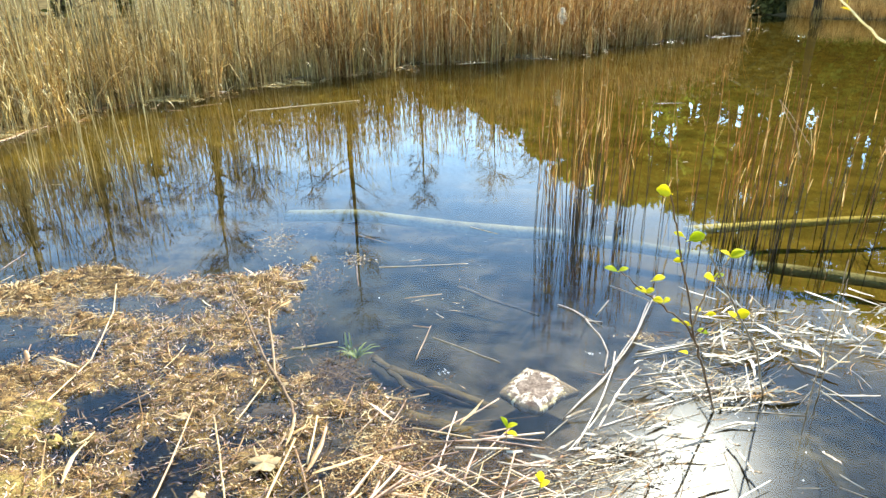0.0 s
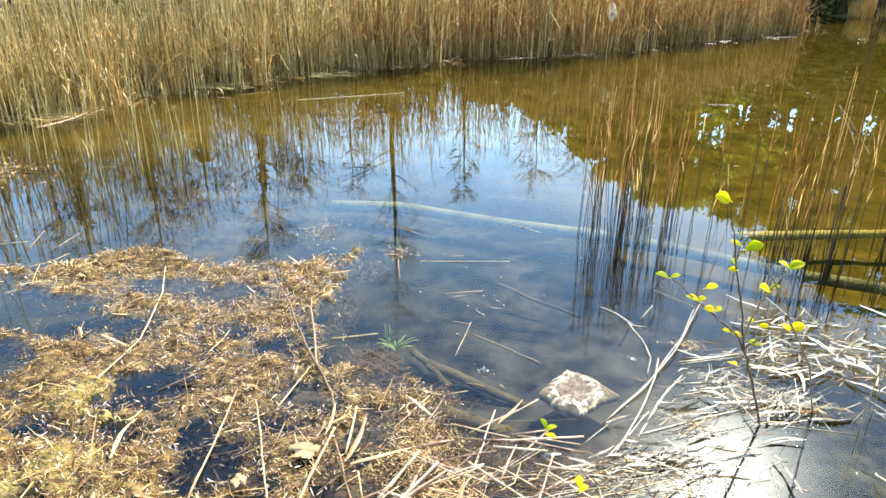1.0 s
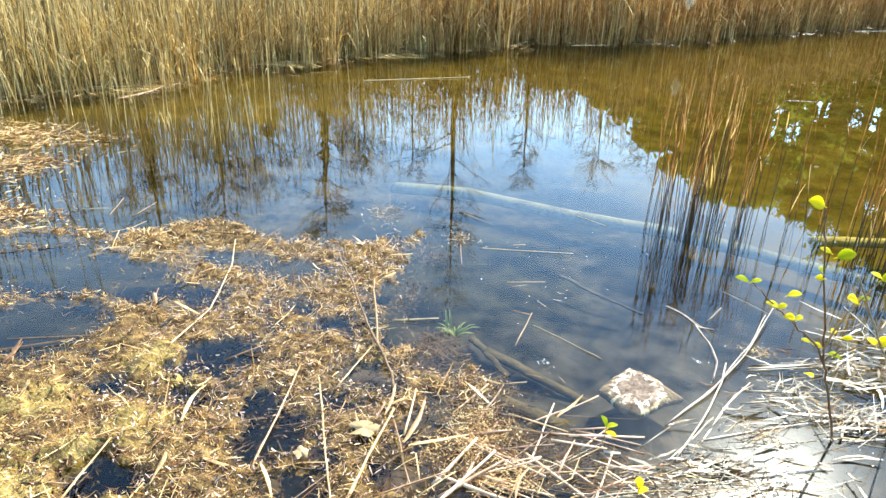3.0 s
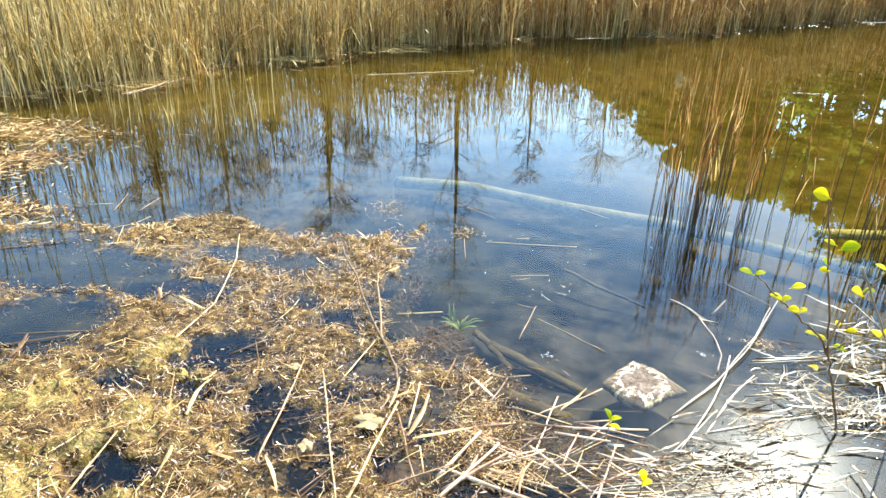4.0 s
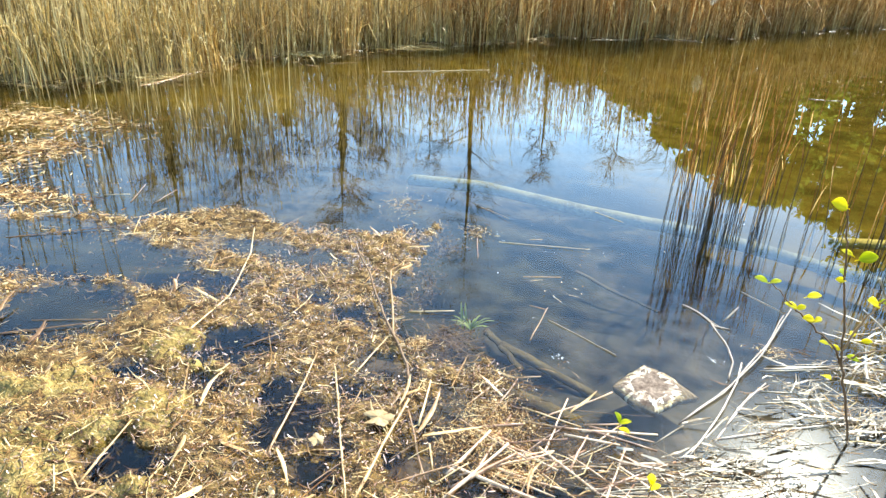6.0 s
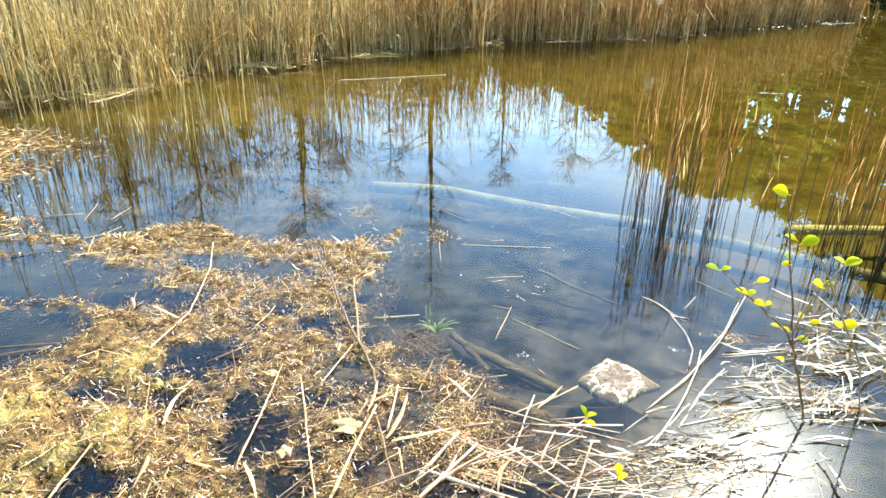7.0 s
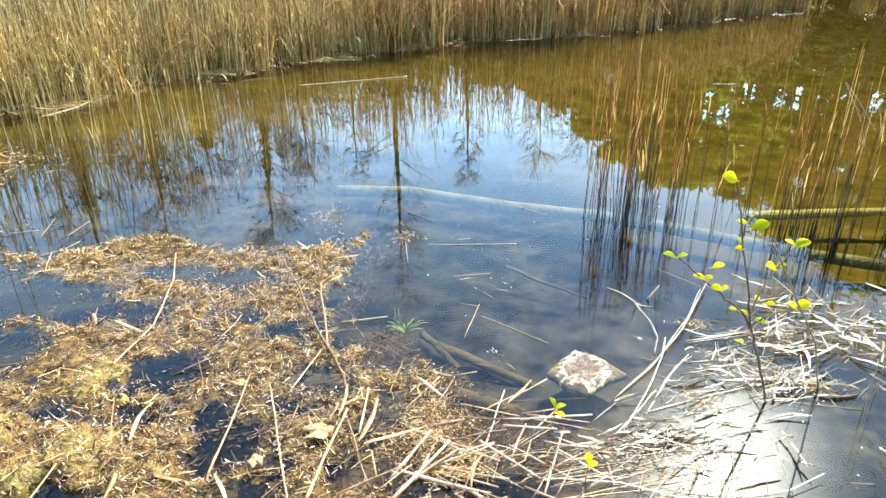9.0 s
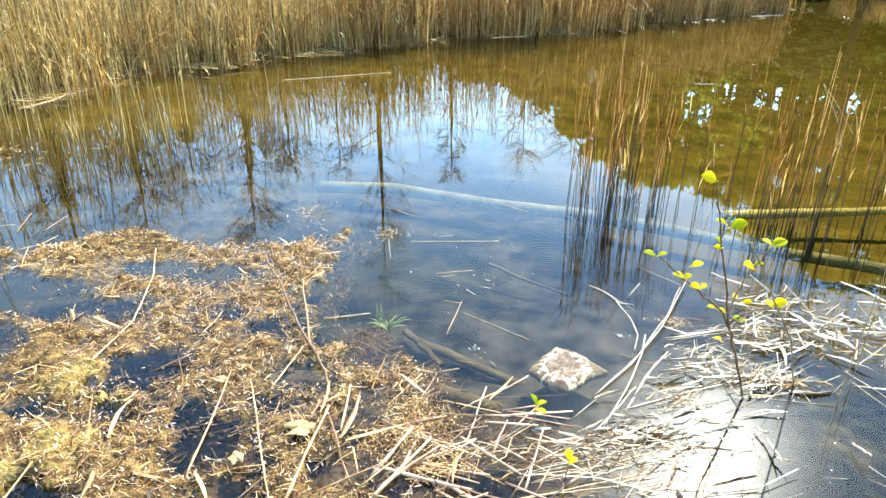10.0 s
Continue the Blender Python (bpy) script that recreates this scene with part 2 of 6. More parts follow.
DROWNED = surface("drowned_reed_litter", [(0.15, (0.02, 0.011, 0.006)), (0.5, (0.09, 0.05, 0.027)), (0.9, (0.25, 0.155, 0.085))], 9, 0.9, 0.8, translucent=0.2, bump=0, spec=0.0)
DARK_SCRAP = surface("dark_wet_scraps", [(0.2, (0.02, 0.012, 0.006)), (0.5, (0.07, 0.042, 0.02)), (0.9, (0.17, 0.11, 0.05))], 12, 0.6, 0.8, bump=0.2, spec=0.2)
BARK_TWIG = surface("twig_bark", [(0.2, (0.06, 0.032, 0.016)), (0.5, (0.16, 0.09, 0.045)), (0.8, (0.30, 0.19, 0.10))], 22, 0.7, 0.2, 0.4, bump=0.5, spec=0.25)
REED_TAN = surface("standing_reed_tan", [(0.05, (0.17, 0.115, 0.03)), (0.35, (0.46, 0.315, 0.092)), (0.65, (0.69, 0.50, 0.185)), (0.95, (0.90, 0.72, 0.37))], 3, 0.45, 0.9, translucent=0.48, bump=0, spec=0.15)
REED_GREY = surface("standing_reed_grey", [(0.05, (0.13, 0.09, 0.035)), (0.4, (0.34, 0.25, 0.105)), (0.7, (0.54, 0.42, 0.20)), (0.95, (0.76, 0.63, 0.34))], 3, 0.6, 0.9, translucent=0.45, bump=0, spec=0.15)
REED_BROWN = surface("standing_reed_brown", [(0.05, (0.11, 0.065, 0.022)), (0.35, (0.32, 0.195, 0.065)), (0.65, (0.49, 0.33, 0.12)), (0.95, (0.72, 0.52, 0.23))], 3, 0.5, 0.9, translucent=0.55, bump=0, spec=0.12)
REED_RUST = surface("standing_reed_rust", [(0.05, (0.085, 0.042, 0.013)), (0.35, (0.27, 0.14, 0.04)), (0.65, (0.44, 0.25, 0.078)), (0.95, (0.66, 0.43, 0.17))], 3, 0.5, 0.9, translucent=0.62, bump=0, spec=0.15)
REED_KHAKI = surface("standing_reed_khaki", [(0.1, (0.12, 0.075, 0.022)), (0.5, (0.40, 0.27, 0.085)), (0.9, (0.76, 0.57, 0.26))], 5, 0.4, 0.2, 0.8, translucent=0.3, bump=0, spec=0.15)
REED_KHAKI_MANY = surface("fringe_reed_khaki", [(0.1, (0.12, 0.075, 0.022)), (0.5, (0.40, 0.27, 0.085)), (0.9, (0.76, 0.57, 0.26))], 5, 0.4, 0.9, 0.0, translucent=0.3, bump=0, spec=0.15)
SLIMY = surface("slimy_dark_stem", [(0.3, (0.02, 0.015, 0.008)), (0.7, (0.05, 0.038, 0.02))], 12, 0.7, 0, bump=0, spec=0.0)
# dark bare culm; the stems' backlit shade is put into this colour too
REED_CULM = surface("reed_culm_dark", [(0.2, (0.012, 0.008, 0.005)), (0.5, (0.035, 0.022, 0.012)), (0.9, (0.10, 0.06, 0.026))], 13, 0.5, 0, 0.6, bump=0, spec=0.2)
REED_STEM = surface("reed_stem_orange", [(0.15, (0.07, 0.03, 0.008)), (0.48, (0.24, 0.10, 0.023)), (0.72, (0.48, 0.235, 0.055)), (0.95, (0.86, 0.60, 0.25))], 13, 0.4, 0.2, 0.7, translucent=0.4, bump=0, spec=0.15)
MAT_BASE = surface("wet_litter", [(0.34, (0.011, 0.008, 0.005)), (0.47, (0.04, 0.024, 0.011)), (0.56, (0.115, 0.066, 0.024)), (0.70, (0.26, 0.165, 0.058))], 24, 0.8, 0, bump=1.0, fine=150, spec=0.1)
ALGAE = surface("drying_algae", [(0.3, (0.07, 0.043, 0.014)), (0.5, (0.165, 0.112, 0.034)), (0.7, (0.28, 0.20, 0.07))], 14, 0.9, 0, 0.2, bump=1.0, fine=90, spec=0.08)
LEAF_GREEN = surface("young_leaf", [(0.1, (0.30, 0.40, 0.012)), (0.4, (0.68, 0.62, 0.015)), (0.75, (0.88, 0.74, 0.03))], 20, 0.65, 0, 0.7, translucent=0.7, bump=0.1, spec=0.15)
LEAF_DRY = surface("dry_maple_leaf", [(0.3, (0.18, 0.105, 0.042)), (0.5, (0.31, 0.20, 0.088)), (0.8, (0.46, 0.325, 0.165))], 18, 0.6, 0, 0.4, translucent=0.3, bump=0.4, spec=0.2)
WATER_PLANT = surface("water_plant_green", [(0.2, (0.12, 0.16, 0.02)), (0.6, (0.24, 0.29, 0.045)), (0.9, (0.40, 0.43, 0.09))], 20, 0.6, 0.4, translucent=0.4, bump=0)
SUNK_LOG = surface("sunken_log_bark", [(0.4, (0.075, 0.062, 0.032)), (0.54, (0.12, 0.10, 0.054)), (0.7, (0.18, 0.153, 0.085))], 5, 0.95, 0, bump=0.8, fine=40, spec=0.0)
YELLOW_LOG = surface("sunken_log_yellow", [(0.38, (0.15, 0.105, 0.03)), (0.54, (0.27, 0.20, 0.065)), (0.7, (0.40, 0.31, 0.12))], 5, 0.95, 0, bump=0.8, fine=40, spec=0.0)
SUNK_WOOD = surface("sunken_wood_silted", [(0.3, (0.027, 0.020, 0.011)), (0.5, (0.056, 0.040, 0.022)), (0.75, (0.105, 0.076, 0.042))], 7, 0.95, 0, bump=0.8, fine=40, spec=0.0)
WET_WOOD = surface("waterlogged_wood", [(0.4, (0.065, 0.04, 0.027)), (0.6, (0.15, 0.105, 0.075)), (0.75, (0.24, 0.175, 0.13))], 20, 0.8, 0, bump=0.6, fine=80, spec=0.12)
CRUST = surface("crusted_wood", [(0.42, (0.15, 0.095, 0.06)), (0.54, (0.32, 0.25, 0.18)), (0.68, (0.58, 0.50, 0.41))], 30, 0.7, 0, bump=0.8, fine=70, spec=0.15)
BARK_DARK = surface("dark_bark", [(0.3, (0.016, 0.012, 0.007)), (0.6, (0.038, 0.029, 0.017)), (0.8, (0.07, 0.055, 0.034))], 3, 0.9, 0, bump=0.6, stretch=(1, 1, 0.3), spec=0.05)
TWIGS_BARE = surface("bare_twigs", [(0.3, (0.02, 0.015, 0.010)), (0.6, (0.045, 0.034, 0.022)), (0.8, (0.08, 0.06, 0.036))], 3, 0.9, 0.3, bump=0, spec=0.05)
IVY = surface("ivy_leaves", [(0.2, (0.03, 0.032, 0.008)), (0.5, (0.075, 0.07, 0.018)), (0.85, (0.15, 0.13, 0.035))], 0.8, 0.6, 0.6, translucent=0.3, bump=0, spec=0.1)
FOREST = surface("evergreen_leaves", [(0.2, (0.045, 0.075, 0.008)), (0.5, (0.12, 0.175, 0.02)), (0.85, (0.26, 0.30, 0.045))], 0.6, 0.7, 0.6, translucent=0.55, bump=0, spec=0.05)
THICKET = surface("brown_thicket", [(0.2, (0.14, 0.085, 0.025)), (0.5, (0.42, 0.27, 0.085)), (0.85, (0.70, 0.50, 0.20))], 0.8, 0.8, 0.7, translucent=0.5, bump=0, spec=0.05)
PALE_SHOOT = surface("pale_new_shoot", [(0.2, (0.55, 0.45, 0.22)), (0.7, (0.86, 0.78, 0.52))], 20, 0.5, 0, translucent=0.55, bump=0.2, spec=0.3)
FOAM = surface("foam_flecks", [(0.3, (0.6, 0.57, 0.5)), (0.7, (0.85, 0.84, 0.8))], 30, 0.4, 0.2, bump=0)

# ---- mesh tools ----


def joined(chunks):
    """Chunks of (vertices n x 3, quads m x 4) as one pair of arrays."""
    vs, qs, k = [], [], 0
    for v, q in chunks:
        vs.append(v)
        qs.append(q + k)
        k += len(v)
    return np.concatenate(vs), np.concatenate(qs)


def quad_mesh(name, v, q, material, smooth=True):
    me = bpy.data.meshes.new(name)
    me.vertices.add(len(v))
    me.vertices.foreach_set("co", np.asarray(v, dtype=np.float32).ravel())
    me.loops.add(4 * len(q))
    me.loops.foreach_set("vertex_index", np.asarray(q, dtype=np.int32).ravel())
    me.polygons.add(len(q))
    me.polygons.foreach_set("loop_start", np.arange(0, 4 * len(q), 4, dtype=np.int32))
    me.polygons.foreach_set("use_smooth", np.full(len(q), smooth))
    me.update(calc_edges=True)
    me.validate()
    me.materials.append(material)
    return me


def grid_quads(n, k, w, closed):
    """Quads for n strips of k rings with w vertices each."""
    i, j, c = np.meshgrid(np.arange(n), np.arange(k - 1), np.arange(w if closed else w - 1), indexing="ij")
    a = (i * k + j) * w + c
    d = (c + 1) % w - c
    return np.stack((a, a + d, a + w + d, a + w), -1).reshape(-1, 4)


def tubes(p, r, sides=4):
    """n tubes through points p (n, k, 3) with radii r (n, k)."""
    n, k, _ = p.shape
    t = p[:, -1] - p[:, 0]
    t = t / (np.linalg.norm(t, axis=1, keepdims=True) + 1e-9)
    up = np.where(np.abs(t[:, 2:3]) > 0.8, np.array([[1.0, 0, 0]]), np.array([[0, 0, 1.0]]))
    u = np.cross(t, up)
    u /= np.linalg.norm(u, axis=1, keepdims=True) + 1e-9
    w = np.cross(t, u)
    a = np.arange(sides) * 2 * np.pi / sides
    ring = u[:, None, None] * np.cos(a)[None, None, :, None] + w[:, None, None] * np.sin(a)[None, None, :, None]
    v = p[:, :, None] + ring * r[:, :, None, None]
    return v.reshape(-1, 3), grid_quads(n, k, sides, True)


def ribbons(p, width, side, fold=0.0):
    """n leaf blades through points p (n, k, 3), half widths (n, k), side vectors (n, 3); fold lifts both rims."""
    n, k, _ = p.shape
    s = side[:, None] * width[:, :, None]
    lift = np.zeros((n, k, 3))
    lift[:, :, 2] = width * fold
    if fold:
        v = np.stack((p - s + lift, p, p + s + lift), 2)
        return v.reshape(-1, 3), grid_quads(n, k, 3, False)
    v = np.stack((p - s, p + s), 2)
    return v.reshape(-1, 3), grid_quads(n, k, 2, False)


def part(name, me, parent, label="", m=None):
    ob = new(name, me)
    ob.parent = parent
    if m is not None:
        ob.matrix_local = m
    if label:
        ob["label"] = label
    return ob


def empty(name, at, label, category, group=""):
    ob = new(name)
    ob.empty_display_size = 0.05
    ob.matrix_world = at if isinstance(at, Matrix) else Matrix.Translation(at)
    return tagged(ob, label, category, group)


def noise2(x, y, f, z=0.0):
    return noise.fractal(Vector((x * f, y * f, z)), 1.0, 2.0, 3)


# ---- ground, pond bed and water ----
REED_EDGE = [(-10.5, 3.2), (-6.7, 6.2), (-5.35, 8.2), (-4.95, 10.3), (-2.8, 13.0), (-0.8, 15.3), (2.3, 16.7), (4.0, 19.0), (6.4, 21.7), (9.4, 24.8), (12.2, 28.1)]
SHORE = REED_EDGE + [(13.0, 36.0), (17.0, 47.0), (19.8, 44.2), (20.0, 37.1), (21.8, 34.1), (27.0, 26.0), (22.0, 12.0), (9.0, 2.0), (3.0, 0.55), (0.0, 0.65), (-3.0, 0.7), (-7.0, 1.2)]


def shore_distance(x, y, outline):
    """Signed distance of points to the outline: positive inside."""
    pts = np.array(outline)
    a, b = pts, np.roll(pts, -1, 0)
    best = np.full(x.shape, 1e9)
    inside = np.zeros(x.shape, bool)
    for (ax, ay), (bx, by) in zip(a, b):
        dx, dy = bx - ax, by - ay
        t = np.clip(((x - ax) * dx + (y - ay) * dy) / (dx * dx + dy * dy), 0, 1)
        best = np.minimum(best, np.hypot(x - ax - t * dx, y - ay - t * dy))
        cross = ((ay > y) != (by > y)) & (x < ax + (y - ay) * dx / (dy if dy else 1e-9))
        inside ^= cross
    return np.where(inside, best, -best)


def graded(lo, a, b, hi, step, n):
    left = a - np.geomspace(step, a - lo, n)[::-1]
    right = b + np.geomspace(step, hi - b, n)
    return np.concatenate((left, np.arange(a, b + step / 2, step), right))


def build_ground():
    xs = graded(-420, -8, 6, 420, 0.16, 46)
    ys = graded(-300, 0, 9, 600, 0.16, 52)
    x, y = np.meshgrid(xs, ys, indexing="ij")
    d = shore_distance(x, y, SHORE)
    bed = -0.08 - 0.30 * np.clip(d / 3.2, 0, 1) - 0.25 * np.clip((d - 3) / 8, 0, 1)
    land = 0.06 + 0.25 * np.clip(-d / 2.0, 0, 1) + 1.2 * np.clip((-d - 2) / 20, 0, 1)
    mixed = np.clip(0.5 + d / 0.5, 0, 1)
    z = land * (1 - mixed) + bed * mixed
    wob = np.array([noise2(a, b, 0.9) for a, b in zip(x.ravel(), y.ravel())]).reshape(x.shape)
    fine = np.array([noise2(a, b, 4.0, 3.0) for a, b in zip(x.ravel(), y.ravel())]).reshape(x.shape)
    z += 0.05 * wob * np.where(d > 0, 0.8, 1.6) + 0.018 * fine
    z += 0.14 * np.exp(-((x - 0.33) ** 2 + (y - 2.08) ** 2) / 0.24 ** 2)       # a mound added under the slab of wood, to keep its shadow close
    nx, ny = x.shape
    q = (np.arange(nx - 1)[:, None] * ny + np.arange(ny - 1)[None]).ravel()
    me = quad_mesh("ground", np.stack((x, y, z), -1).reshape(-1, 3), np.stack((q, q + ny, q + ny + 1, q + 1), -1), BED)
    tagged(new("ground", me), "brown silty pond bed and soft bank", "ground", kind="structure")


build_ground()


def build_water():
    xs, ys = np.linspace(-40, 60, 41), np.linspace(-12, 75, 36)
    x, y = np.meshgrid(xs, ys, indexing="ij")
    nx, ny = x.shape
    q = (np.arange(nx - 1)[:, None] * ny + np.arange(ny - 1)[None]).ravel()
    me = quad_mesh("water", np.stack((x, y, 0 * x), -1).reshape(-1, 3), np.stack((q, q + ny, q + ny + 1, q + 1), -1), WATER)
    water = tagged(new("water", me), "calm clear brown pond water mirroring sky and trees", "water", kind="structure")
    water.visible_shadow = False


build_water()

# ---- reed bed along the far side ----
EDGE = np.array(REED_EDGE)
SEG = np.linalg.norm(np.diff(EDGE, axis=0), axis=1)
CUM = np.concatenate(([0], np.cumsum(SEG)))


def along_edge(s, back):
    """Points at the length s along the reeds' edge, and the distance back behind it."""
    i = np.clip(np.searchsorted(CUM, s, side="right") - 1, 0, len(SEG) - 1)
    t = (s - CUM[i]) / SEG[i]
    p = EDGE[i] + (EDGE[i + 1] - EDGE[i]) * t[:, None]
    d = (EDGE[i + 1] - EDGE[i]) / SEG[i][:, None]
    wob = 0.16 * np.sin(s * 1.7) + 0.14 * np.sin(s * 4.1 + 1.0)
    return p + np.stack((-d[:, 1], d[:, 0]), -1) * (back + wob)[:, None]


def reed_chunks(base, height, lean, leaves=3, r0=0.0068):
    """Standing dead reeds: thin tapering stems and narrow drooping leaves."""
    n = len(base)
    ang = rng.uniform(0, 2 * np.pi, n)
    out = np.stack((np.cos(ang), np.sin(ang)), -1)
    k = 5
    t = np.linspace(0, 1, k)
    p = np.zeros((n, k, 3))
    bend = lean[:, None] * (t[None] ** 1.6)
    p[:, :, :2] = base[:, None, :2] + out[:, None] * (bend * height[:, None])[:, :, None]
    p[:, :, 2] = base[:, None, 2] + height[:, None] * t[None] * np.sqrt(np.clip(1 - bend ** 2, 0.1, 1))
    r = (r0 * rng.uniform(0.7, 1.3, n))[:, None] * np.linspace(1.0, 0.35, k)[None]
    chunks = [tubes(p, r, 3)]
    for _ in range(leaves):
        f = rng.uniform(0.15, 0.95, n)
        i = np.clip((f * (k - 1)).astype(int), 0, k - 2)
        u = f * (k - 1) - i
        a = p[np.arange(n), i] * (1 - u)[:, None] + p[np.arange(n), i + 1] * u[:, None]
        la = rng.uniform(0, 2 * np.pi, n)
        ln = rng.uniform(0.14, 0.42, n)
        rise = rng.uniform(0.2, 1.3, n)
        q = np.zeros((n, 4, 3))
        for j, s in enumerate((0, 0.35, 0.7, 1.0)):
            q[:, j, 0] = a[:, 0] + np.cos(la) * ln * s * 0.4
            q[:, j, 1] = a[:, 1] + np.sin(la) * ln * s * 0.4
            q[:, j, 2] = np.maximum(a[:, 2] + ln * (rise * s - 0.55 * s * s), 0.01)
        w = rng.uniform(0.002, 0.0065, n)[:, None] * np.array([0.6, 1.0, 0.8, 0.1])[None]
        chunks.append(ribbons(q, w, np.stack((-np.sin(la), np.cos(la), 0 * la), -1)))
    return chunks


def plume_chunks(tip):
    """Feathery seed heads: many short drooping filaments round each tip."""
    n, f = len(tip), 14
    a = rng.uniform(0, 2 * np.pi, (n, f))
    ln = rng.uniform(0.03, 0.09, (n, f))
    z0 = rng.uniform(-0.16, 0.02, (n, f))
    p = np.zeros((n * f, 3, 3))
    for j, s in enumerate((0, 0.5, 1.0)):
        p[:, j, 0] = (tip[:, None, 0] + np.cos(a) * ln * s * 0.5).ravel()
        p[:, j, 1] = (tip[:, None, 1] + np.sin(a) * ln * s * 0.5).ravel()
        p[:, j, 2] = (tip[:, None, 2] + z0 + ln * (0.8 * s - 0.9 * s * s)).ravel()
    w = np.tile(np.array([[0.002, 0.006, 0.001]]), (n * f, 1))
    aa = a.ravel()
    return ribbons(p, w, np.stack((-np.sin(aa), np.cos(aa), 0 * aa), -1))


def build_reed_bed(label, s0, s1, count, material, tall, plumes=0.12, leaves=2, deep=0.0):
    s = rng.uniform(s0, s1, count)
    back = deep + rng.gamma(1.3, 1.0, count) - 0.3
    xy = along_edge(s, back)
    base = np.column_stack((xy, np.full(count, -0.05)))
    patch = np.array([noise2(a, b, 0.5, 9.0) for a, b in xy])
    h = tall * rng.beta(1.6, 1.7, count).clip(0.18, 1) * 1.12 * (1 + 0.18 * patch)
    lean = np.abs(rng.normal(0, 0.17, count)) + (rng.random(count) < 0.14) * rng.uniform(0.3, 0.8, count)
    chunks = reed_chunks(base, h, lean, leaves, 0.0092)
    m = int(count * 0.65)                       # broken stubs and fallen leaves between the stems
    xy2 = along_edge(rng.uniform(s0, s1, m), rng.gamma(1.3, 0.9, m) - 0.15)
    chunks += reed_chunks(np.column_stack((xy2, np.full(m, -0.03))), rng.uniform(0.15, 0.85, m), np.abs(rng.normal(0.2, 0.35, m)).clip(0, 0.95), 2, 0.006)
    pick = rng.random(count) < plumes
    tip = base[pick].copy()
    tip[:, 2] += h[pick] * 0.98
    chunks.append(plume_chunks(tip))
    v, q = joined(chunks)
    tagged(new("reed_bed", quad_mesh("reed_bed", v, q, material)), label, "reeds", kind="stuff")


def build_tall_stems(label, s0, s1, count, material):
    """The tallest straight stems, thinly spread, standing clear of the rest, some with their seed heads."""
    xy = along_edge(rng.uniform(s0, s1, count), rng.gamma(1.6, 0.7, count) - 0.3)
    h = rng.uniform(1.3, 2.8, count)
    k = 5
    t = np.linspace(0, 1, k)
    out = rng.normal(0, 0.08, (count, 2)) * h[:, None]
    p = np.zeros((count, k, 3))
    p[:, :, :2] = xy[:, None] + out[:, None] * (t ** 1.7)[None, :, None]
    p[:, :, 2] = -0.05 + h[:, None] * t[None]
    r = (0.0082 * rng.uniform(0.6, 1.25, count))[:, None] * np.array([1.0, 0.95, 0.9, 0.75, 0.5])[None]
    tops = p[rng.random(count) < 0.35, -1]
    tagged(new("reed_bed", quad_mesh("reed_bed", *joined([tubes(p, r, 3), plume_chunks(tops)]), material)), label, "reeds", kind="stuff")


build_tall_stems("tall straight greyish reed stems over the tan stand", 0, CUM[6], 950, REED_GREY)
build_tall_stems("tall straight rust-brown reed stems along the far bank", CUM[5], CUM[10], 700, REED_RUST)
build_reed_bed("dense stand of dry tan reeds at the water's edge", 0, CUM[4], 2500, REED_TAN, 1.4, 0.06, 3)
build_reed_bed("dry brown reeds mixed into the tan stand", CUM[2], CUM[5], 1350, REED_BROWN, 1.6, 0.08, 2)
build_reed_bed("dense stand of rust-brown dry reeds along the far bank", CUM[4], CUM[10], 4700, REED_RUST, 2.1, 0.12, 2)
build_reed_bed("pale tan reeds scattered through the rust-brown stand", CUM[4], CUM[9], 1500, REED_TAN, 2.1)
build_reed_bed("grey-brown reeds standing deep behind the tan stand", 0, CUM[6], 3000, REED_GREY, 1.75, 0.10, 1, 1.6)
build_reed_bed("dense dull-brown reeds at the end of the far stand", CUM[7], CUM[10], 2000, REED_BROWN, 2.0, 0.1, 2)

PLUME = surface("reed_plume_fluff", [(0.2, (0.36, 0.28, 0.17)), (0.8, (0.74, 0.66, 0.50))], 30, 0.8, 0.4, translucent=0.5, bump=0, spec=0.05)


def plumed_reed(x, y, height, seed):
    """A reed standing clear of the stand, with a large fluffy seed head of fine drooping filaments."""
    g = np.random.default_rng(seed)
    reed = empty("plumed_reed", (x, y, -0.05), "tall reed with a pale fluffy seed head before the stand", "reed")
    p = np.array([[(0, 0, 0), (0.01, 0, height * 0.35), (0.03, 0, height * 0.7), (0.05, 0, height)]])
    part("stem", quad_mesh("stem", *tubes(p, np.array([[0.007, 0.006, 0.005, 0.003]]), 6), REED_TAN), reed)
    n = 260
    f, a = g.uniform(0, 1, n), g.uniform(0, 2 * np.pi, n)
    ln = 0.13 * np.sin(np.pi * (0.1 + 0.8 * f)) * g.uniform(0.6, 1.2, n)
    q = np.zeros((n, 4, 3))
    for j, s in enumerate((0, 0.35, 0.7, 1.0)):
        q[:, j] = np.stack((0.05 + np.cos(a) * ln * s, np.sin(a) * ln * s, height + 0.40 * (f - 0.75) + ln * (0.9 * s - 1.1 * s * s)), -1)
    w = np.tile([[0.003, 0.008, 0.007, 0.002]], (n, 1))
    part("seed_head", quad_mesh("seed_head", *ribbons(q, w, np.stack((-np.sin(a), np.cos(a), 0 * a), -1)), PLUME), reed, "pale fluffy seed head")


plumed_reed(2.62, 16.25, 1.12, 5)

SEDGE = surface("yellow_green_sedge", [(0.2, (0.07, 0.075, 0.012)), (0.5, (0.20, 0.20, 0.035)), (0.85, (0.42, 0.37, 0.09))], 4, 0.5, 0.8, translucent=0.5, bump=0, spec=0.15)


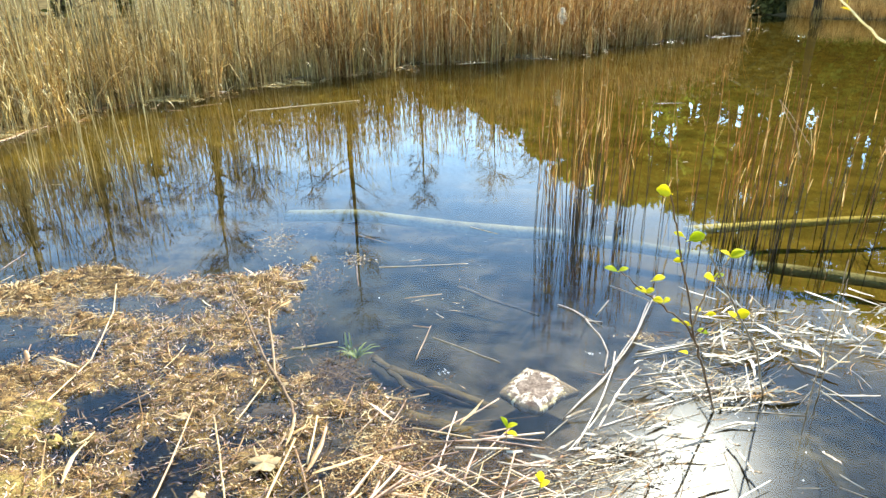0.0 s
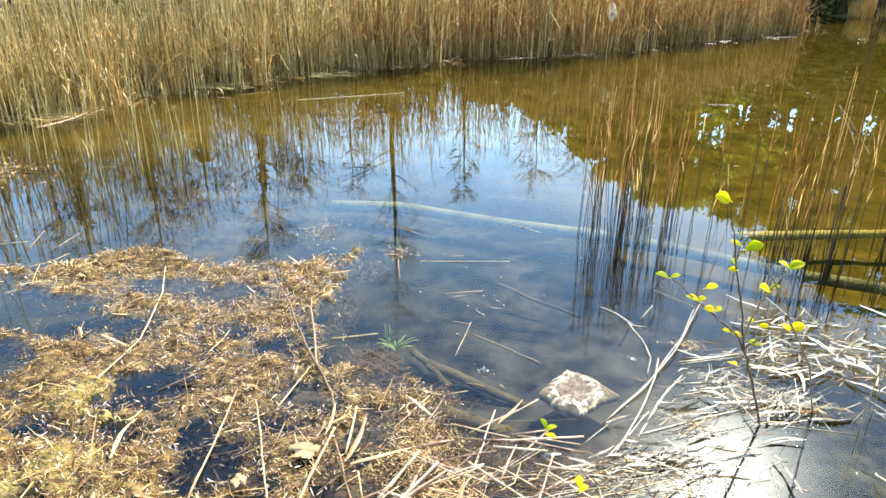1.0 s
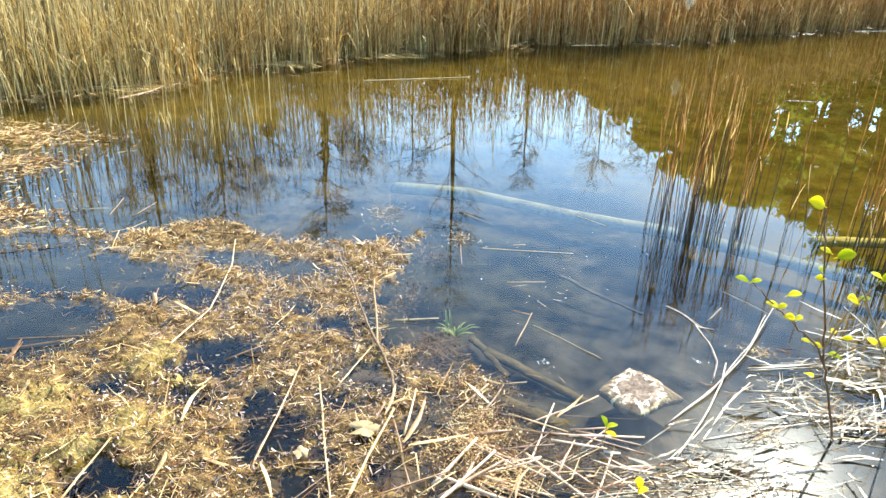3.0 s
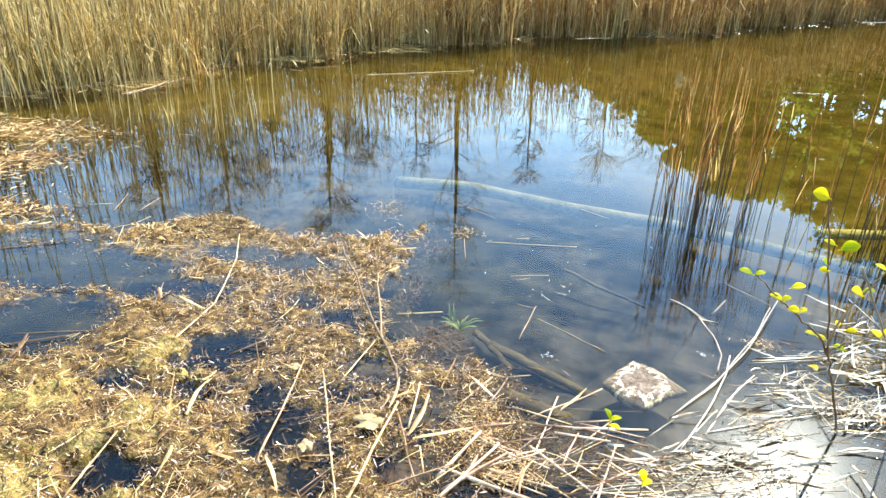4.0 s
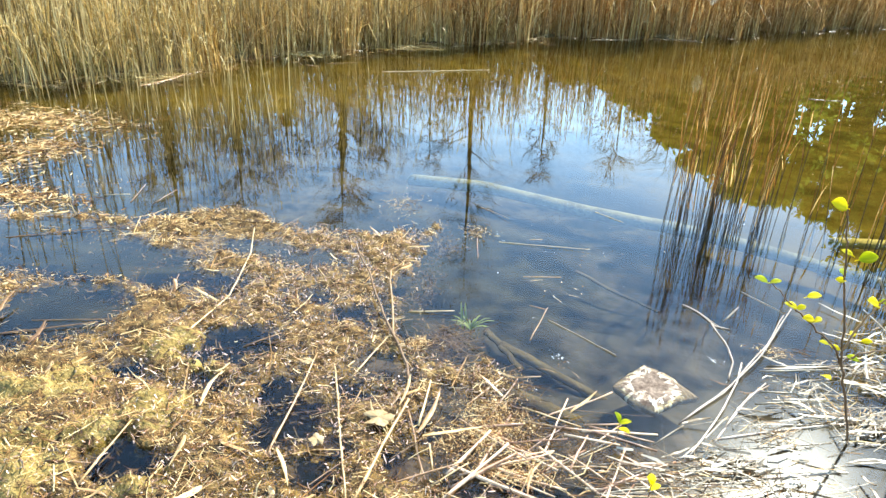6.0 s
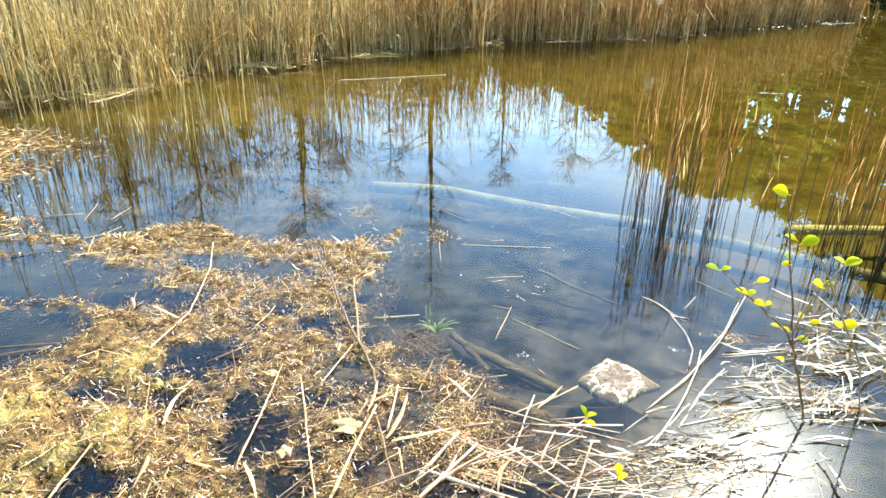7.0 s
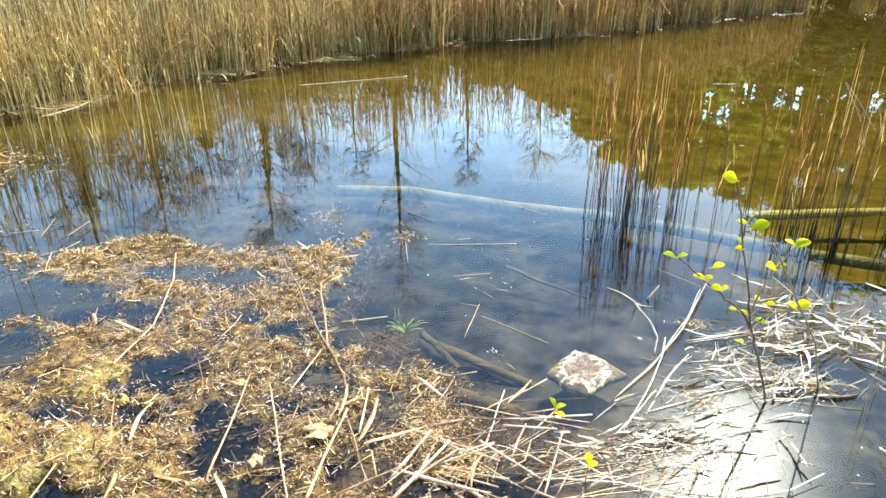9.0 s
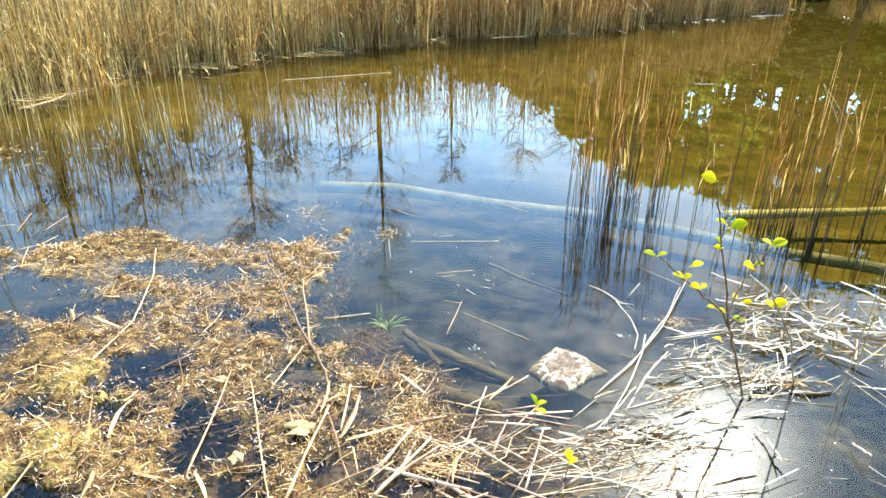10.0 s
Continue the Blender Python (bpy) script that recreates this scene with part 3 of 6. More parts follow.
def build_sedge():
    """Low tufts of sedge growing up through last year's litter at the foot of the reeds."""
    chunks = []
    for _ in range(46):
        xy = along_edge(rng.uniform(CUM[1] - 1.0, CUM[4], 1), rng.uniform(0.05, 0.9, 1))[0]
        n = int(rng.integers(10, 22))
        base = np.column_stack((xy[0] + rng.normal(0, 0.10, n), xy[1] + rng.normal(0, 0.10, n), np.full(n, -0.02)))
        chunks += reed_chunks(base, rng.uniform(0.15, 0.5, n), rng.uniform(0.1, 0.6, n), 1, 0.0034)
    tagged(new("sedge", quad_mesh("sedge", *joined(chunks), SEDGE)), "low yellow-green sedge tufts at the foot of the reeds", "sedge", kind="stuff")


build_sedge()

# ---- woodland behind the reeds ----


def bare_tree(label, x, y, height, r0, crown_from, spread, seed, lean=0.0, twiggy=1.0, ivy=0.0):
    """A leafless tree: tapered trunk, limbs, and a crown of fine twigs."""
    g = np.random.default_rng(seed)
    tree = empty("bare_tree", (x, y, 0.3), label, "tree")
    k = 9
    t = np.linspace(0, 1, k)
    trunk = np.zeros((1, k, 3))
    trunk[0, :, 0] = lean * height * t + np.cumsum(g.normal(0, 0.012 * height, k)) * 0.35
    trunk[0, :, 1] = np.cumsum(g.normal(0, 0.012 * height, k)) * 0.35
    trunk[0, :, 2] = height * t - 0.4
    part("trunk", quad_mesh("trunk", *tubes(trunk, (r0 * (1 - 0.93 * t ** 1.1))[None], 8), BARK_DARK), tree)
    n = int(26 * twiggy)
    f = np.sort(g.uniform(crown_from, 0.97, n))
    i = np.clip((f * (k - 1)).astype(int), 0, k - 2)
    u = (f * (k - 1) - i)[:, None]
    a = trunk[0, i] * (1 - u) + trunk[0, i + 1] * u
    ang = g.uniform(0, 2 * np.pi, n)
    ln = spread * height * (1.12 - f) / (1.12 - crown_from) * g.uniform(0.6, 1.2, n)
    up = g.uniform(0.15, 0.8, n)
    limbs = np.zeros((n, 5, 3))
    for j in range(5):
        s = j / 4
        limbs[:, j] = a + np.stack((np.cos(ang) * ln * s, np.sin(ang) * ln * s, ln * up * (s + 0.25 * s * s)), -1) + g.normal(0, 0.03, (n, 3)) * s * ln[:, None]
    lr = np.minimum(r0 * 0.2 * (1.1 - f), 0.022)
    chunks = [tubes(limbs, lr[:, None] * np.linspace(1, 0.3, 5)[None], 4)]
    src = limbs
    for level, per in ((0, 7), (1, 4)):
        m = len(src)
        pick = np.repeat(np.arange(m), per)
        fu = g.uniform(0.25, 1.0, m * per) * 3.999
        ii = fu.astype(int) if src.shape[1] == 5 else np.clip((fu / 2).astype(int), 0, 1)
        uu = (fu - ii)[:, None] if src.shape[1] == 5 else (fu / 2 - ii)[:, None]
        st = src[pick, ii] * (1 - uu) + src[pick, ii + 1] * uu
        d = src[pick, -1] - src[pick, 0]
        d = d / (np.linalg.norm(d, axis=1, keepdims=True) + 1e-6) + g.normal(0, 0.6, (m * per, 3)) + np.array([0, 0, 0.15])
        d /= np.linalg.norm(d, axis=1, keepdims=True)
        l = g.uniform(0.35, 1.0, m * per) * (0.15 if level == 0 else 0.08) * height * spread / 0.22
        tw = np.stack((st, st + d * (l * 0.5)[:, None], st + (d + np.array([0, 0, 0.12])) * l[:, None]), 1)
        chunks.append(tubes(tw, np.tile([[0.008, 0.006, 0.003]], (m * per, 1)) * (1.0 if level == 0 else 0.7), 3))
        src = tw
    part("crown", quad_mesh("crown", *joined(chunks), TWIGS_BARE), tree)
    if ivy:
        m = int(3200 * ivy)
        f = g.beta(1.2, 1.3, m) * 0.72
        i = (f * (k - 1)).astype(int)
        u = (f * (k - 1) - i)[:, None]
        lump = 0.55 + 0.45 * np.sin(f * 21 + seed) * np.cos(f * 9)
        c = trunk[0, i] * (1 - u) + trunk[0, i + 1] * u + g.normal(0, 0.5, (m, 3)) * (ivy * lump)[:, None] * np.array([1, 1, 0.6])
        d = g.normal(0, 1, (m, 3))
        d *= 0.07 / np.linalg.norm(d, axis=1, keepdims=True)
        part("ivy", quad_mesh("ivy", *ribbons(np.stack((c - d, c, c + d), 1), np.tile([[0.02, 0.055, 0.012]], (m, 1)), np.cross(d, g.normal(0, 1, (m, 3))) / 0.07), IVY), tree, "dull ivy climbing the trunk")
    return tree


bare_tree("tall bare tree with a straight dark trunk behind the reeds", -4.3, 26.0, 12.6, 0.15, 0.35, 0.16, 1)
bare_tree("slim bare tree with a narrow twiggy crown behind the reeds", -1.4, 30.0, 8.6, 0.11, 0.45, 0.13, 2)
bare_tree("bare tree with a dark trunk and thin limbs", -8.8, 23.0, 9.0, 0.17, 0.35, 0.2, 3, 0.0, 1.5, 0.3)
bare_tree("low bare tree hung with ivy behind the reeds", -10.9, 22.6, 6.6, 0.12, 0.3, 0.26, 14, 0.0, 1.4, 0.55)
bare_tree("bare tree with a stout trunk in the thicket", -12.8, 22.0, 8.2, 0.21, 0.4, 0.22, 4, 0.0, 1.3, 0.6)
bare_tree("leaning bare tree with a stout trunk", -15.6, 21.6, 9.8, 0.22, 0.4, 0.2, 5, 0.02, 1.0, 0.5)
bare_tree("spreading bare shrub tree with fine twigs", 1.9, 30.0, 7.4, 0.07, 0.3, 0.22, 6)
bare_tree("spreading bare shrub tree with dense fine twigs", 4.2, 29.0, 7.0, 0.08, 0.3, 0.25, 7)
bare_tree("low bushy bare tree behind the reeds", -10.6, 19.0, 5.6, 0.1, 0.2, 0.3, 8, 0.0, 1.8)
bare_tree("low bushy bare tree behind the reeds", -6.6, 21.0, 5.0, 0.09, 0.2, 0.3, 9, 0.0, 1.6)
bare_tree("slim bare sapling beside the stout trunk", -14.4, 19.0, 6.6, 0.09, 0.3, 0.2, 10)
bare_tree("slim bare tree beside the tall trunk", -6.3, 27.0, 7.6, 0.08, 0.4, 0.14, 11)
bare_tree("bare tree leaning over the far bank's water", 20.15, 37.6, 9.0, 0.27, 0.5, 0.2, 12, -0.02)
bare_tree("thin bare tree on the far bank", 18.9, 46.0, 8.0, 0.14, 0.4, 0.2, 13)


def leafy_tree(label, x, y, height, width, crown_from, seed, n=1700, leaf=0.2, material=None):
    """A dense dark tree: trunk, limbs, and a crown of many small leaf clumps with gaps."""
    g = np.random.default_rng(seed)
    tree = empty("evergreen_tree", (x, y, 0.5), label, "tree", "dark woodland trees")
    t = np.linspace(0, 1, 6)
    trunk = np.zeros((1, 6, 3))
    trunk[0, :, 2] = t * height * 0.92 - 0.6
    trunk[0, :, 0] = np.cumsum(g.normal(0, 0.06, 6))
    r = 0.02 * height
    part("trunk", quad_mesh("trunk", *tubes(trunk, (r * (1 - 0.85 * t))[None], 7), BARK_DARK), tree)
    clumps = 46
    f = g.uniform(0, 1, clumps) ** 0.8
    prof = width * np.sin(np.pi * np.clip(0.12 + 0.88 * f, 0, 1)) ** 0.7 + 0.15
    ca = g.uniform(0, 2 * np.pi, clumps)
    rad = prof * np.sqrt(g.uniform(0.1, 1, clumps))
    c = np.stack((np.cos(ca) * rad, np.sin(ca) * rad, height * (crown_from + (1 - crown_from) * f) - 0.3), -1)
    size = g.uniform(0.35, 0.8, clumps) * (0.4 + 0.1 * height)
    pick = g.integers(0, clumps, n)
    p = c[pick] + g.normal(0, 0.42, (n, 3)) * size[pick][:, None] * np.array([1, 1, 0.7])
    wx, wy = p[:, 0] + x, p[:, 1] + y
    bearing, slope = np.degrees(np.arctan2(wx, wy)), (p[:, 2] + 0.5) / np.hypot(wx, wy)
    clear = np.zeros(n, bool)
    for ba, hw, lo, hi in SKY_GAPS:
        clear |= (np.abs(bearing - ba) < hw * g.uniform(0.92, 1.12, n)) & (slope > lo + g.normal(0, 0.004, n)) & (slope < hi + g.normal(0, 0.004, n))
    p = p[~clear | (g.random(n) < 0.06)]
    n = len(p)
    d = g.normal(0, 1, (n, 3))
    d /= np.linalg.norm(d, axis=1, keepdims=True)
    s = np.cross(d, g.normal(0, 1, (n, 3)))
    s /= np.linalg.norm(s, axis=1, keepdims=True)
    l = leaf * g.uniform(0.6, 1.4, n)[:, None]
    q = np.stack((p - d * l, p, p + d * l), 1)
    w = np.tile([[0.25, 1.0, 0.2]], (n, 1)) * l * 0.5
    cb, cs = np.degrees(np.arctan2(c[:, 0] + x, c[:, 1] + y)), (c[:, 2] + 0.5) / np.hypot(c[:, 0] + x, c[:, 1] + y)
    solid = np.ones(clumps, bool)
    for ba, hw, lo, hi in SKY_GAPS:
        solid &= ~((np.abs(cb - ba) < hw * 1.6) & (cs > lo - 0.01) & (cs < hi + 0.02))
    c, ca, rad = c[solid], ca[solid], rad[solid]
    clumps = len(c)
    limbs = np.stack((np.stack((0 * ca, 0 * ca, np.maximum(c[:, 2] - rad * 0.6, 0.2)), -1), c * np.array([0.6, 0.6, 1]), c), 1)
    limbs_part = part("limbs", quad_mesh("limbs", *tubes(limbs, np.tile([[0.05, 0.03, 0.012]], (clumps, 1)), 3), BARK_DARK), tree)
    tagged(limbs_part, kind="stuff")
    part("crown", quad_mesh("crown", *ribbons(q, w, s), material or FOREST), tree)
    return tree


# gaps cut through all crowns along sight lines from the origin, for bright sky patches: bearing, half-width (degrees),
# slope from and to
SKY_GAPS = [(17.75, 0.55, 0.124, 0.196), (18.95, 0.62, 0.126, 0.204), (20.7, 0.7, 0.122, 0.166), (22.9, 0.42, 0.126, 0.168), (23.8, 0.55, 0.126, 0.174), (29.1, 0.72, 0.122, 0.164), (32.6, 0.8, 0.158, 0.212)]
FOREST_LABEL = "dense dark olive-green tree in the wood behind the pond"
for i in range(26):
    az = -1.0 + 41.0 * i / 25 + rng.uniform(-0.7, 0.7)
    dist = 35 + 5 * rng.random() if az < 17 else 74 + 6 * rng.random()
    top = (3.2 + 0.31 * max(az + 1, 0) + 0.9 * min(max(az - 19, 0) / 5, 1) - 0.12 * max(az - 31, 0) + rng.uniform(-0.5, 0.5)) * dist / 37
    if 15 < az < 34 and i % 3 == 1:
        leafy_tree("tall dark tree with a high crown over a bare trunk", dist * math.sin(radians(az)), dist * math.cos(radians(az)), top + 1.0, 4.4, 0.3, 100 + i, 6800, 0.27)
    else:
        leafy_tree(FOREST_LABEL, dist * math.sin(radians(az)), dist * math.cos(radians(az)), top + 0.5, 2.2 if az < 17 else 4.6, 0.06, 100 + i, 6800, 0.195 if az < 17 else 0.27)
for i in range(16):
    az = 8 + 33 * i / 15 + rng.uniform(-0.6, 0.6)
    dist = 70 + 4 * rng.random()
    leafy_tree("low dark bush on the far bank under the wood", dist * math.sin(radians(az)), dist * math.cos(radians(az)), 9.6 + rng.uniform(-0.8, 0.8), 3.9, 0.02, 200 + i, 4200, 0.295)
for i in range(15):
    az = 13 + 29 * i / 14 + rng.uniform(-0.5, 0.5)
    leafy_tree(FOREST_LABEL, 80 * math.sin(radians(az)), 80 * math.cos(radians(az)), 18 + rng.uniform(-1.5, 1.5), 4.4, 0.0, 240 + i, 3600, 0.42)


for bx, by, tall in ((20.1, 43.3, 3.6), (20.9, 44.4, 4.6), (21.9, 45.6, 5.2), (19.7, 44.5, 3.8)):
    leafy_tree("dark evergreen bush in the shade of the far bank", bx, by, tall, 1.4, 0.0, int(bx * 10), 3000, 0.2, IVY)


def build_thicket():
    """Brown scrub, dead stems and dry grass along the land behind the reeds and on the far bank."""
    n = 1500
    s = rng.uniform(0, CUM[-1], n)
    xy = along_edge(s, rng.uniform(5.0, 9.5, n))
    m = 2000
    far = np.stack((rng.uniform(14, 34, m), rng.uniform(0, 3.0, m)), -1)
    far[:, 1] += 47.5 - 0.55 * (far[:, 0] - 14)
    m2 = 3200
    near = np.stack((20.05 + rng.uniform(0, 2.6, m2) ** 1.2, rng.uniform(33.0, 44.0, m2)), -1)
    near[:, 0] += np.clip(37.0 - near[:, 1], 0, 9) * 0.55
    rim = np.array(SHORE[len(REED_EDGE) - 1:len(REED_EDGE) + 6])       # tufts hanging over the far waterline
    m3 = 1800
    i, u = rng.integers(0, len(rim) - 1, m3), rng.random(m3)[:, None]
    hang = rim[i] * (1 - u) + rim[i + 1] * u + rng.normal(0, 0.3, (m3, 2))
    xy = np.concatenate((xy, far, near, hang))
    base = np.column_stack((xy, np.full(len(xy), 0.1)))
    base[-m3:, 2] = 0.0
    h = np.concatenate((rng.uniform(0.4, 1.3, n), rng.uniform(0.5, 1.8, m), rng.uniform(0.3, 1.2, m2), rng.uniform(0.2, 0.8, m3)))
    bearing = np.degrees(np.arctan2(xy[:, 0], xy[:, 1]))
    keep = ~((bearing > 23.8) & (bearing < 26.2) & (xy[:, 1] > 30))    # a shaded gap between the reeds and the far bank
    xy, base, h = xy[keep], base[keep], h[keep]
    chunks = reed_chunks(base, h, np.abs(rng.normal(0.1, 0.2, len(xy))).clip(0, 0.9), 2, 0.012)
    tagged(new("scrub", quad_mesh("scrub", *joined(chunks), THICKET)), "brown dry scrub and dead grass on the bank", "scrub", kind="stuff")


build_thicket()

# ---- reeds standing singly in the open water ----


def reed_template(height, leaves, seed, material, lean=0.05, thick=0.0046, bare=0):
    g = np.random.default_rng(seed)
    reed = empty("reed", (0, 0, 0), "thin dry reed standing in open water", "reed", "reeds in the open water")
    k = 7
    t = np.linspace(0, 1, k)
    p = np.zeros((1, k, 3))
    p[0, :, 0] = lean * height * t ** 1.5
    p[0, :, 2] = height * t - 0.35 * (1 - t)
    p[0, 1:, :2] += np.cumsum(g.normal(0, 0.004, (k - 1, 2)), axis=0) * height
    p[0, 0, 2] = -0.01
    r = thick * (1.0 - 0.6 * t)
    if bare:
        part("stem", quad_mesh("stem", *tubes(p[:, :bare + 1], r[None, :bare + 1], 6), REED_CULM), reed, "bare dark lower stem")
    part("sheath" if bare else "stem", quad_mesh("stem", *tubes(p[:, bare:], r[None, bare:] * (1.12 if bare else 1.0), 6), material), reed)
    foot = np.array([[p[0, 0] + np.array([0, 0, -0.38]), p[0, 0] + np.array([0, 0, -0.18]), p[0, 0] + np.array([0, 0, 0.002])]])
    part("foot", quad_mesh("foot", *tubes(foot, np.array([[thick * 0.6, thick * 0.7, thick]]), 6), SLIMY), reed, "slimy dark foot of the stem under water")
    for j in range(leaves):
        f = max(2, bare) + j * 1.3
        a = p[0, int(f)]
        an, ln, rise = g.uniform(0, 6.28), g.uniform(0.10, 0.24), g.uniform(1.2, 1.6)
        q = np.array([[a + np.array([math.cos(an) * ln * s * 0.3, math.sin(an) * ln * s * 0.3, ln * (rise * s - 0.4 * s * s)]) for s in (0, 0.3, 0.65, 1)]])
        part("leaf", quad_mesh("leaf", *ribbons(q, np.array([[0.0012, 0.003, 0.0026, 0.0006]]), np.array([[-math.sin(an), math.cos(an), 0.0]]), 0.4), material), reed)
    return reed


def stand(templates, spots):
    """One reed at each spot (x, y, turn, tilt): the templates first, then copies."""
    for i, (x, y, turn, tilt) in enumerate(spots):
        src = templates[i % len(templates)]
        m = pose(x, y, 0, tilt, 0, turn)
        if i < len(templates):
            src.matrix_world = m
        else:
            copy_thing(src, m)


def cluster(cx, cy, rx, ry, n, g):
    a, r = g.uniform(0, 6.28, n), np.sqrt(g.uniform(0, 1, n))
    return [(cx + rx * r[i] * math.cos(a[i]), cy + ry * r[i] * math.sin(a[i]), g.uniform(0, 360), g.normal(0, 2.8)) for i in range(n)]


cg = np.random.default_rng(21)
right_reeds = [reed_template(h * 1.02, l, 30 + i, REED_STEM, le * 0.7, 0.0029, 3 + i % 2) for i, (h, l, le) in enumerate(((0.98, 1, 0.02), (0.84, 2, 0.04), (0.74, 1, 0.03), (1.08, 1, 0.02), (0.6, 1, 0.05), (0.94, 0, 0.05), (0.78, 2, 0.07), (0.9, 1, 0.03), (0.5, 0, 0.1), (0.7, 1, 0.02), (0.86, 2, 0.06)))]
spots = cluster(0.85, 4.09, 0.22, 0.24, 34, cg) + cluster(1.06, 4.2, 0.22, 0.28, 42, cg) + cluster(1.88, 3.72, 0.28, 0.26, 42, cg) + cluster(2.5, 3.95, 0.3, 0.4, 16, cg) + cluster(1.5, 4.1, 0.2, 0.3, 7, cg) + cluster(3.3, 4.6, 0.4, 0.5, 12, cg)
spots += [(0.58, 4.02, 30, 1), (0.70, 3.9, 100, -2), (1.34, 4.09, 210, 1), (1.37, 3.87, 80, -1), (1.62, 3.8, 300, 2)] + cluster(0.66, 4.0, 0.12, 0.2, 11, cg)
stand(right_reeds, spots)
left_reeds = [reed_template(h, l, 50 + i, REED_KHAKI, le, 0.0034) for i, (h, l, le) in enumerate(((0.85, 0, 0.09), (0.65, 1, 0.12), (1.1, 0, 0.08), (0.5, 0, 0.16), (0.75, 1, 0.06), (0.38, 0, 0.1), (0.95, 0, 0.11), (0.55, 0, 0.2), (0.7, 1, 0.05)))]
sg = np.random.default_rng(22)
left_spots = []
for cx, cy, rx, ry, n in ((-3.1, 5.55, 0.22, 0.3, 10), (-3.7, 5.75, 0.35, 0.35, 16), (-4.3, 5.6, 0.35, 0.4, 12), (-3.3, 6.3, 0.5, 0.4, 10), (-2.5, 6.6, 0.4, 0.4, 4), (-4.9, 6.2, 0.5, 0.5, 16)):
    left_spots += cluster(cx, cy, rx, ry, n, sg)
stand(left_reeds, left_spots)


def build_fringe(count):
    """The loose outer fringe of the reed bed, stem by stem in the shallows."""
    xy = along_edge(rng.uniform(CUM[1] - 0.8, CUM[5], count), 0.4 - rng.gamma(1.3, 0.55, count).clip(0, 1.6))
    extra = np.array([(a, b) for cx, cy, rx, ry, n in ((-4.3, 7.0, 0.5, 0.4, 14), (-5.6, 5.9, 0.4, 0.4, 10), (-3.6, 7.8, 0.6, 0.6, 8)) for a, b, _, _ in cluster(cx, cy, rx, ry, n, sg)])
    xy = np.concatenate((xy, extra))
    base = np.column_stack((xy, np.full(len(xy), -0.02)))
    chunks = reed_chunks(base, rng.uniform(0.4, 1.7, len(xy)), np.abs(rng.normal(0.03, 0.09, len(xy))), 1, 0.0038)
    tagged(new("reed_fringe", quad_mesh("reed_fringe", *joined(chunks), REED_KHAKI_MANY)), "loose khaki reeds along the outer edge of the bed", "reeds", kind="stuff")


build_fringe(120)

# ---- the floating litter mat ----
MAT = [(-6.6, 3.0), (-4.6, 3.25), (-3.9, 3.2), (-3.4, 3.12), (-2.8, 3.05), (-2.14, 3.4), (-1.6, 3.3), (-1.28, 3.3), (-0.83, 3.47), (-0.9, 3.08), (-0.86, 2.6), (-0.7, 2.3), (-0.5, 2.08), (-0.34, 2.06), (-0.42, 1.86), (-0.5, 1.72), (-0.42, 1.56), (-0.3, 1.46), (-0.1, 1.42), (-0.05, 0.62), (-3.0, 0.66), (-7.6, 1.3)]
# open pools in the mat: x, y, half-width, half-depth
POOLS = [(-2.68, 2.6, 0.58, 0.24), (-2.3, 2.07, 0.27, 0.25), (-2.05, 2.52, 0.15, 0.11), (-1.37, 2.06, 0.17, 0.11), (-1.39, 1.31, 0.11, 0.09), (-1.05, 1.75, 0.09, 0.06), (-0.95, 1.58, 0.1, 0.09),
         (-1.76, 2.53, 0.14, 0.08), (-1.4, 2.88, 0.17, 0.09), (-1.74, 2.93, 0.2, 0.09), (-0.95, 2.37, 0.13, 0.07), (-0.72, 2.02, 0.11, 0.09), (-1.53, 1.89, 0.05, 0.04),
         (-3.75, 3.3, 0.6, 0.25), (-0.45, 1.52, 0.13, 0.07), (-0.25, 1.48, 0.12, 0.06), (-2.9, 2.9, 0.3, 0.09), (-0.78, 1.42, 0.09, 0.06), (-4.6, 4.5, 0.5, 0.16), (-5.2, 4.9, 0.4, 0.12), (-4.1, 4.05, 0.3, 0.2), (-3.3, 2.75, 0.3, 0.12),
         (-0.98, 2.4, 0.09, 0.05), (-0.76, 1.85, 0.07, 0.05), (-0.9, 1.7, 0.08, 0.06), (-0.79, 1.53, 0.08, 0.05), (-0.49, 1.52, 0.08, 0.06), (-1.09, 1.83, 0.06, 0.04), (-1.2, 2.5, 0.07, 0.04), (-1.7, 1.75, 0.06, 0.05), (-2.3, 1.8, 0.1, 0.07), (-2.05, 2.7, 0.14, 0.06)]
# drying algae cushions: x, y, radius
CUSHIONS = [(-1.61, 1.93, 0.16), (-1.42, 1.86, 0.09), (-1.43, 1.55, 0.15), (-1.68, 1.17, 0.22), (-2.03, 1.46, 0.2), (-1.84, 1.6, 0.16), (-1.3, 1.25, 0.14), (-2.0, 1.1, 0.3), (-1.55, 1.4, 0.12)]


def mat_value(x, y):
    """Above zero where litter lies; grows inwards. Arrays."""
    d = shore_distance(x, y, MAT)
    n1 = np.array([noise2(a, b, 2.6, 5.0) for a, b in zip(x.ravel(), y.ravel())]).reshape(x.shape)
    n2 = np.array([noise2(a, b, 9.0, 1.0) for a, b in zip(x.ravel(), y.ravel())]).reshape(x.shape)
    n3 = np.array([noise2(a, b, 17.0, 7.0) for a, b in zip(x.ravel(), y.ravel())]).reshape(x.shape)
    v = np.minimum(d, 0.10) + 0.12 * n1 + 0.10 * n2 + 0.06 * n3
    for px, py, rx, ry in POOLS:
        e = (np.hypot((x - px) / (1.12 * rx), (y - py) / (1.12 * ry)) - 1) * min(rx, ry)
        v = np.minimum(v, e + 0.05 * n2 + 0.03 * n1)
    return v, n1, n2


